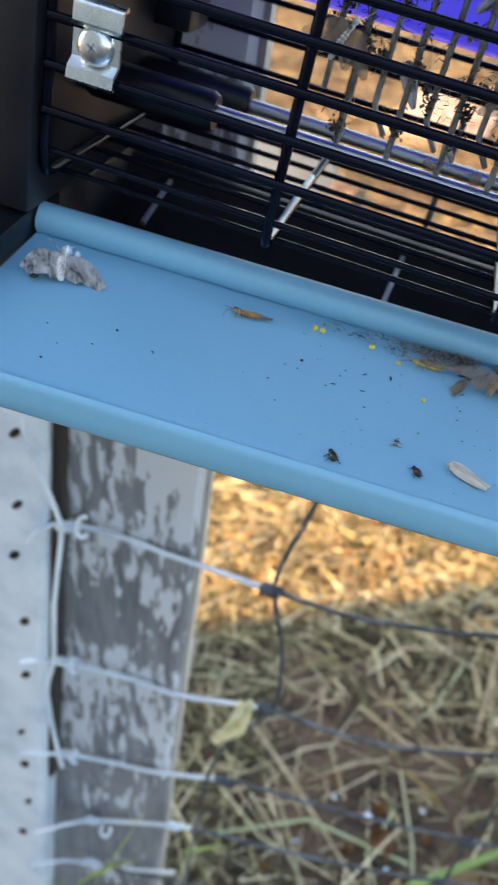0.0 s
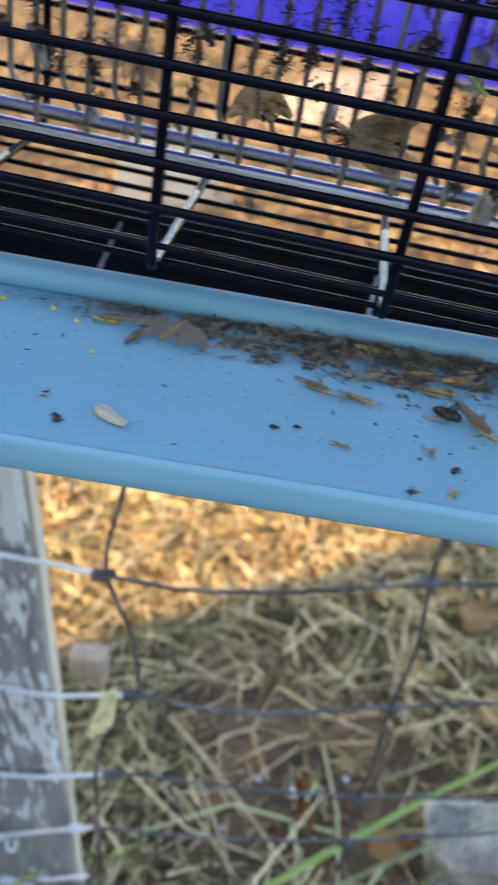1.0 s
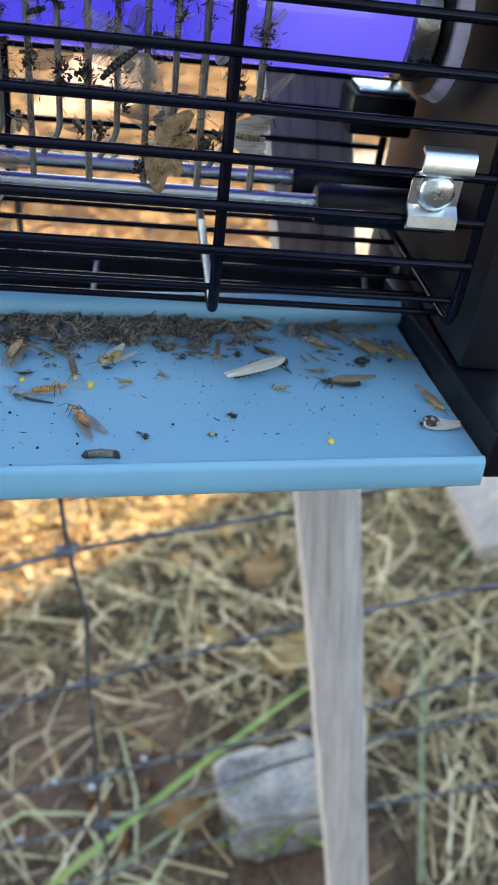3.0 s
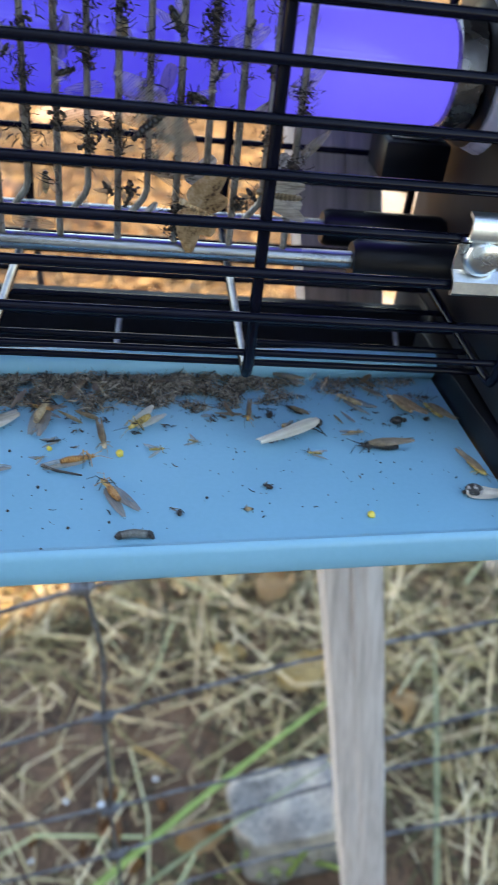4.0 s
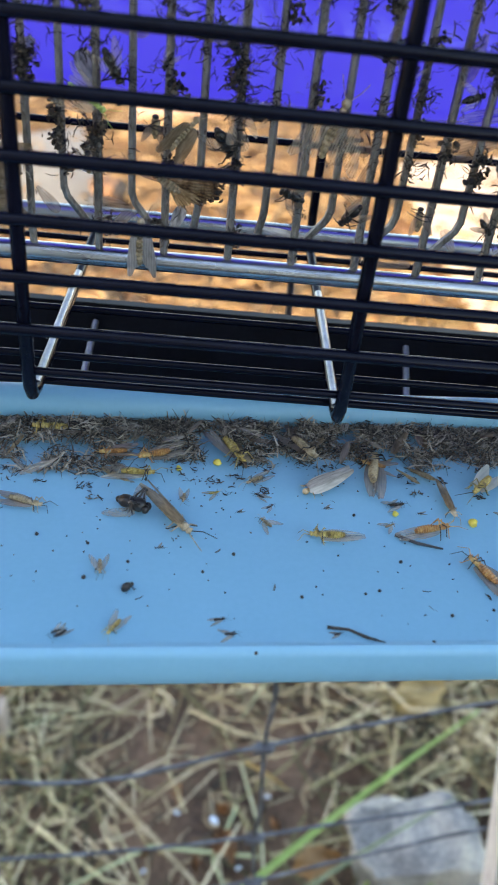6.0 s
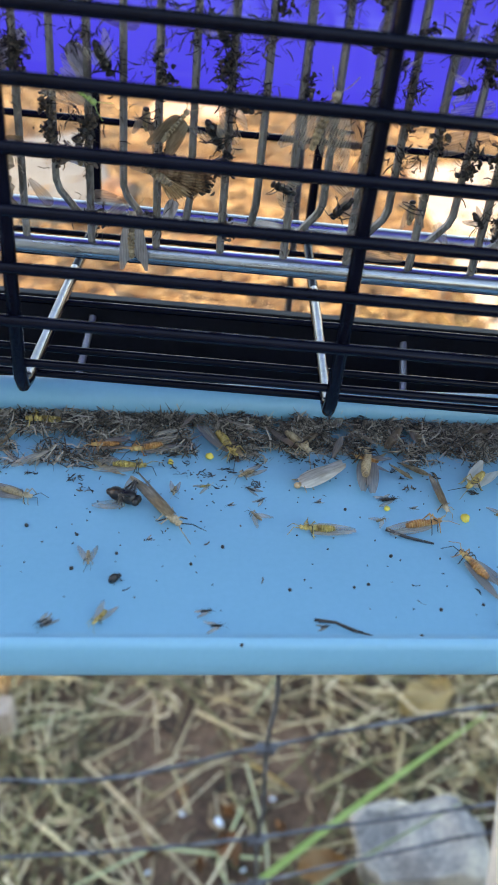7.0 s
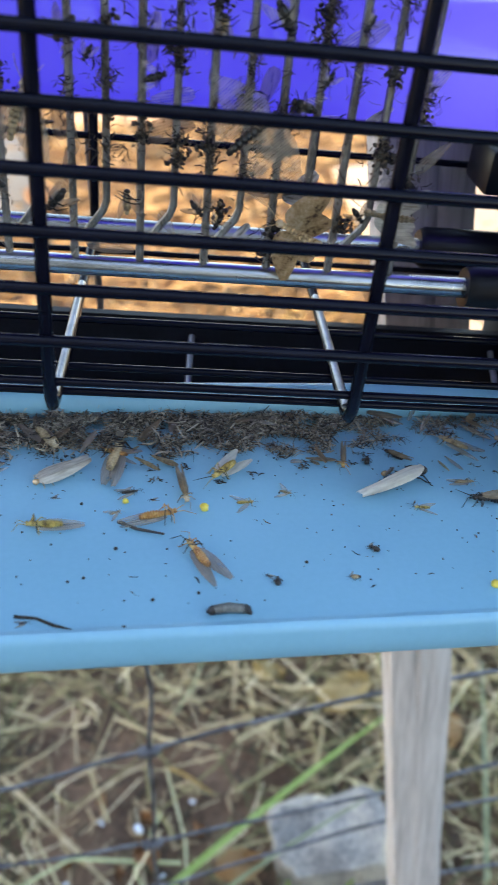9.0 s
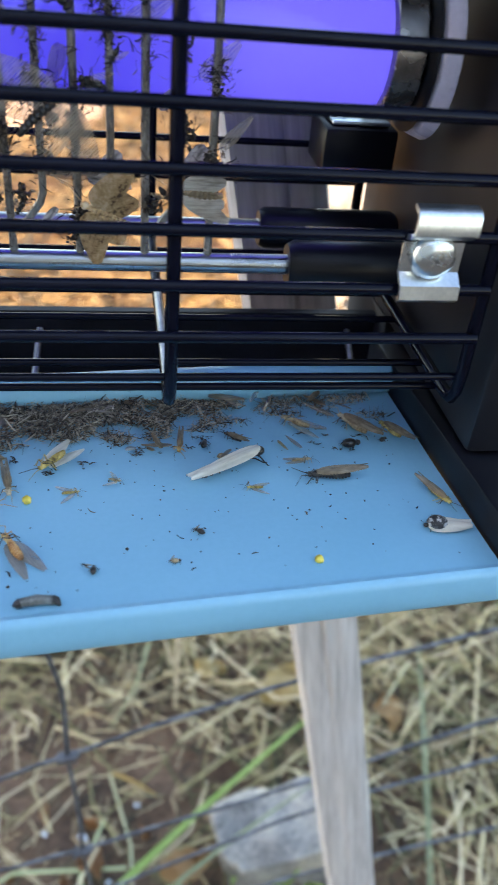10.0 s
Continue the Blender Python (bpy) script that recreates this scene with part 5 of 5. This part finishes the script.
for x, y in ((183.0, 16.5), (154.1, -4.0), (184.1, -2.2), (174.7, 8.7), (189.1, 3.7), (197.0, 4.9), (146.2, 13.8), (125.8, 20.9), (133.1, 16.3), (152.0, 18.2), (176.6, 29.3), (116.6, 23.1), (125.7, 12.4), (177.4, 9.4), (163.2, 7.9), (217.6, 11.4), (-21.0, 24.4), (-31.3, 6.4), (20.3, 34.8)):
    crumb(x, y, 0.00028 + 0.00012 * rnd.random(), DARKBUG, "tiny black dropping on the blue tray")
crumb(-43.4, 51.5, 0.0014, WHITE, "white crumb beside the mottled moth")
crumb(-40.9, 52.0, 0.0008, WHITE, "white crumb beside the mottled moth")

def slivers(name, rows, material, m, label, category):
    """Many small three-sided slivers: rows of centre, direction, length, half width."""
    verts, faces = [], []
    for c, d, ln, w in rows:
        d = Vector(d).normalized()
        u = d.orthogonal().normalized()
        v = d.cross(u)
        base = len(verts)
        bend = u * ln * 0.12
        for t, k, bb in ((-0.5, 0.6, 0), (0.0, 1.0, 1), (0.5, 0.4, 0)):
            p = Vector(c) + d * ln * t + bend * bb
            verts += [p + u * w * k, p + (u * -0.5 + v * 0.87) * w * k, p + (u * -0.5 - v * 0.87) * w * k]
        for r in (0, 3):
            for q in range(3):
                b0, b1 = base + r + q, base + r + (q + 1) % 3
                faces.append((b0, b1, b1 + 3, b0 + 3))
        faces += [(base + 2, base + 1, base), (base + 6, base + 7, base + 8)]
    me = bpy.data.meshes.new(name)
    me.from_pydata([tuple(p) for p in verts], [], faces)
    me.materials.append(material)
    ob = new(name, me)
    ob.matrix_basis = m
    return tagged(ob, label, category, kind="stuff")
q = random.Random(21)
rows = []
for i in range(42000):
    x = q.uniform(0.02, 0.2815)
    full = min(1, max(0.03, (x - 0.035) / 0.085)) * (1 if x < 0.225 else max(0.22, 1 - (x - 0.225) / 0.03))
    if q.random() > full:
        continue
    depth = (0.0125 + 0.005 * noise.noise((x * 60, 0, 0)) + 0.004 * noise.noise((x * 170, 4, 0))) * (0.55 + 0.45 * full)
    if 0.07 < x < 0.13:
        depth += 0.005
    f = q.random() ** 1.35
    y = 0.0568 - depth * f
    if noise.noise((x * 130, y * 200, 3)) < -0.36 + 0.42 * f:
        continue
    top = (0.0033 + 0.0015 * noise.noise((x * 220, y * 220, 0))) * full * max(0.06, 1 - f ** 1.3)
    d = (q.gauss(0, 1), q.gauss(0, 1), q.gauss(0, 0.5))
    rows.append(((x, y, 0.0003 + top * q.random() ** 0.6), d, q.choice((0.001, 0.002, 0.003, 0.005)) * q.uniform(0.6, 1.3), q.choice((0.00003, 0.00004, 0.00005, 0.00007, 0.0001, 0.0002)) * q.uniform(0.7, 1.2)))
slivers("insect_debris", rows, DEBRIS, TRAY, "grey-brown heap of insect legs and wings along the rim", "debris")
rows = []
for i in range(1000):
    x, y = q.uniform(-0.05, 0.28), 0.055 * q.random()
    if q.random() > 0.04 + 0.96 * min(1, max(0, (x + 0.0) / 0.12)) * (0.3 + y / 0.05):
        continue
    rows.append(((x, y, 0.0002), (q.gauss(0, 1), q.gauss(0, 1), 0.1), q.uniform(0.0002, 0.0005) if q.random() < 0.9 else q.uniform(0.001, 0.002), q.uniform(0.00008, 0.00024)))
slivers("specks", rows, REMAINS, TRAY, "tiny dark specks scattered over the blue tray", "specks")
FLAKES = (CLEAR, SMOKY, BROWNWING, PALEBODY, CLEAR)
for i in range(64):
    x = q.uniform(0.05, 0.278)
    y = 0.0555 - 0.019 * q.random() ** 1.4
    L = q.uniform(0.004, 0.0085)
    b = lobe(L, L * q.uniform(0.09, 0.16), 0.00004, 0.2)
    ob = part("loose_wing", b, FLAKES[i % 5])
    ob.matrix_basis = TRAY @ Matrix.Translation((x, y, 0.0010 + 0.0026 * max(0, (y - 0.044) / 0.0115) * min(1, x / 0.1))) @ Matrix.Rotation(q.uniform(0, math.tau), 4, "Z") @ Matrix.Rotation(q.gauss(0, 0.25), 4, "Y")
    tagged(ob, "torn insect wing lying on the debris heap", "insect wing", "torn wings on the heap")
# dark scraps strewn in front of the heap
rows = []
for c in range(70):
    cx, cy = q.uniform(0.1, 0.275), 0.0455 - abs(q.gauss(0, 0.0055))
    for i in range(q.randrange(2, 11)):
        rows.append(((cx + q.gauss(0, 0.0007), cy + q.gauss(0, 0.0005), 0.0003 + q.uniform(0, 0.0004)), (q.gauss(0, 1), q.gauss(0, 1), q.gauss(0, 0.15)), q.uniform(0.0004, 0.0017), q.uniform(0.00005, 0.0002)))
slivers("insect_scraps", rows, REMAINS, TRAY, "dark broken insect legs and scraps strewn before the heap", "insect remains")
# remains stuck to the live grid
rows = []
for k in range(38):
    x0 = 0.007 + 0.006275 * (k - 1)
    for c in range(10):
        z0 = q.uniform(0.568 if k % 2 else 0.577, 0.655)
        big = q.random() < 0.55
        for i in range(q.randrange(12, 30) if big else q.randrange(3, 9)):
            sp = 0.0019 if big else 0.0009
            rows.append(((x0 + q.gauss(0, sp), 0.0245 + q.gauss(-0.0008, 0.0008), z0 + q.gauss(0, sp * 1.3)), (q.gauss(0, 1), q.gauss(0, 0.6), q.gauss(0, 1)), q.uniform(0.0006, 0.003), q.choice((0.00004, 0.00006, 0.00009, 0.00015))))
        if big:
            xb, zb = x0 + q.gauss(0, 0.0012), z0 + q.gauss(0, 0.001)
            for i in range(q.randrange(18, 56)):
                rows.append(((xb + q.gauss(0, 0.0008), 0.0238 + q.gauss(0, 0.0005), zb + q.gauss(0, 0.0010)), (q.gauss(0, 1), q.gauss(0, 0.6), q.gauss(0, 1)), q.uniform(0.0005, 0.0013), q.uniform(0.0002, 0.00055)))
for c in range(165):
    x0, z0 = 0.0007 + 0.006275 * int(38 * q.random() ** 1.15), q.uniform(0.583, 0.65)
    wide, tall = q.uniform(0.0010, 0.0024), q.uniform(0.0012, 0.0032)
    for i in range(q.randrange(30, 75)):
        rows.append(((x0 + q.gauss(0, wide), 0.0236 + q.gauss(0, 0.0008), z0 + q.gauss(0, tall)), (q.gauss(0, 1), q.gauss(0, 0.6), q.gauss(0, 1)), q.uniform(0.0007, 0.0028), q.choice((0.00005, 0.00008, 0.00013, 0.0002))))
slivers("insect_remains", rows, REMAINS, T, "charred insect legs and wings clinging to the grid wires", "insect remains")
rows = []
for k in range(38):
    x0 = 0.007 + 0.006275 * (k - 1)
    for i in range(230 if k % 2 else 34):
        z0 = q.uniform(0.565 if k % 2 else 0.577, 0.66)
        rows.append(((x0 + q.gauss(0, 0.00045), 0.0242 + q.gauss(0, 0.0005), z0), (q.gauss(0, 0.6), q.gauss(0, 0.5), 1), q.uniform(0.0006, 0.0022), q.uniform(0.00006, 0.00022)))
slivers("wing_dust", rows, DUST, T, "beige wing scales and fluff coating the grid wires", "dust")
for i in range(44):
    x, z, L = q.uniform(0.015, 0.235), q.uniform(0.566, 0.604), q.uniform(0.005, 0.0105)
    ob = part("loose_wing", lobe(L, L * q.uniform(0.14, 0.24), 0.00005, 0.25, 12, 0.6), (CLEAR, SMOKY, GREYWING)[i % 3])
    ob.matrix_basis = on_grid(x, z, q.uniform(0, 360), 90 + q.uniform(-12, 12), 0.0262)
    tagged(ob, "papery translucent insect wing caught behind the grid wires", "insect wing", "wings caught in the grid")
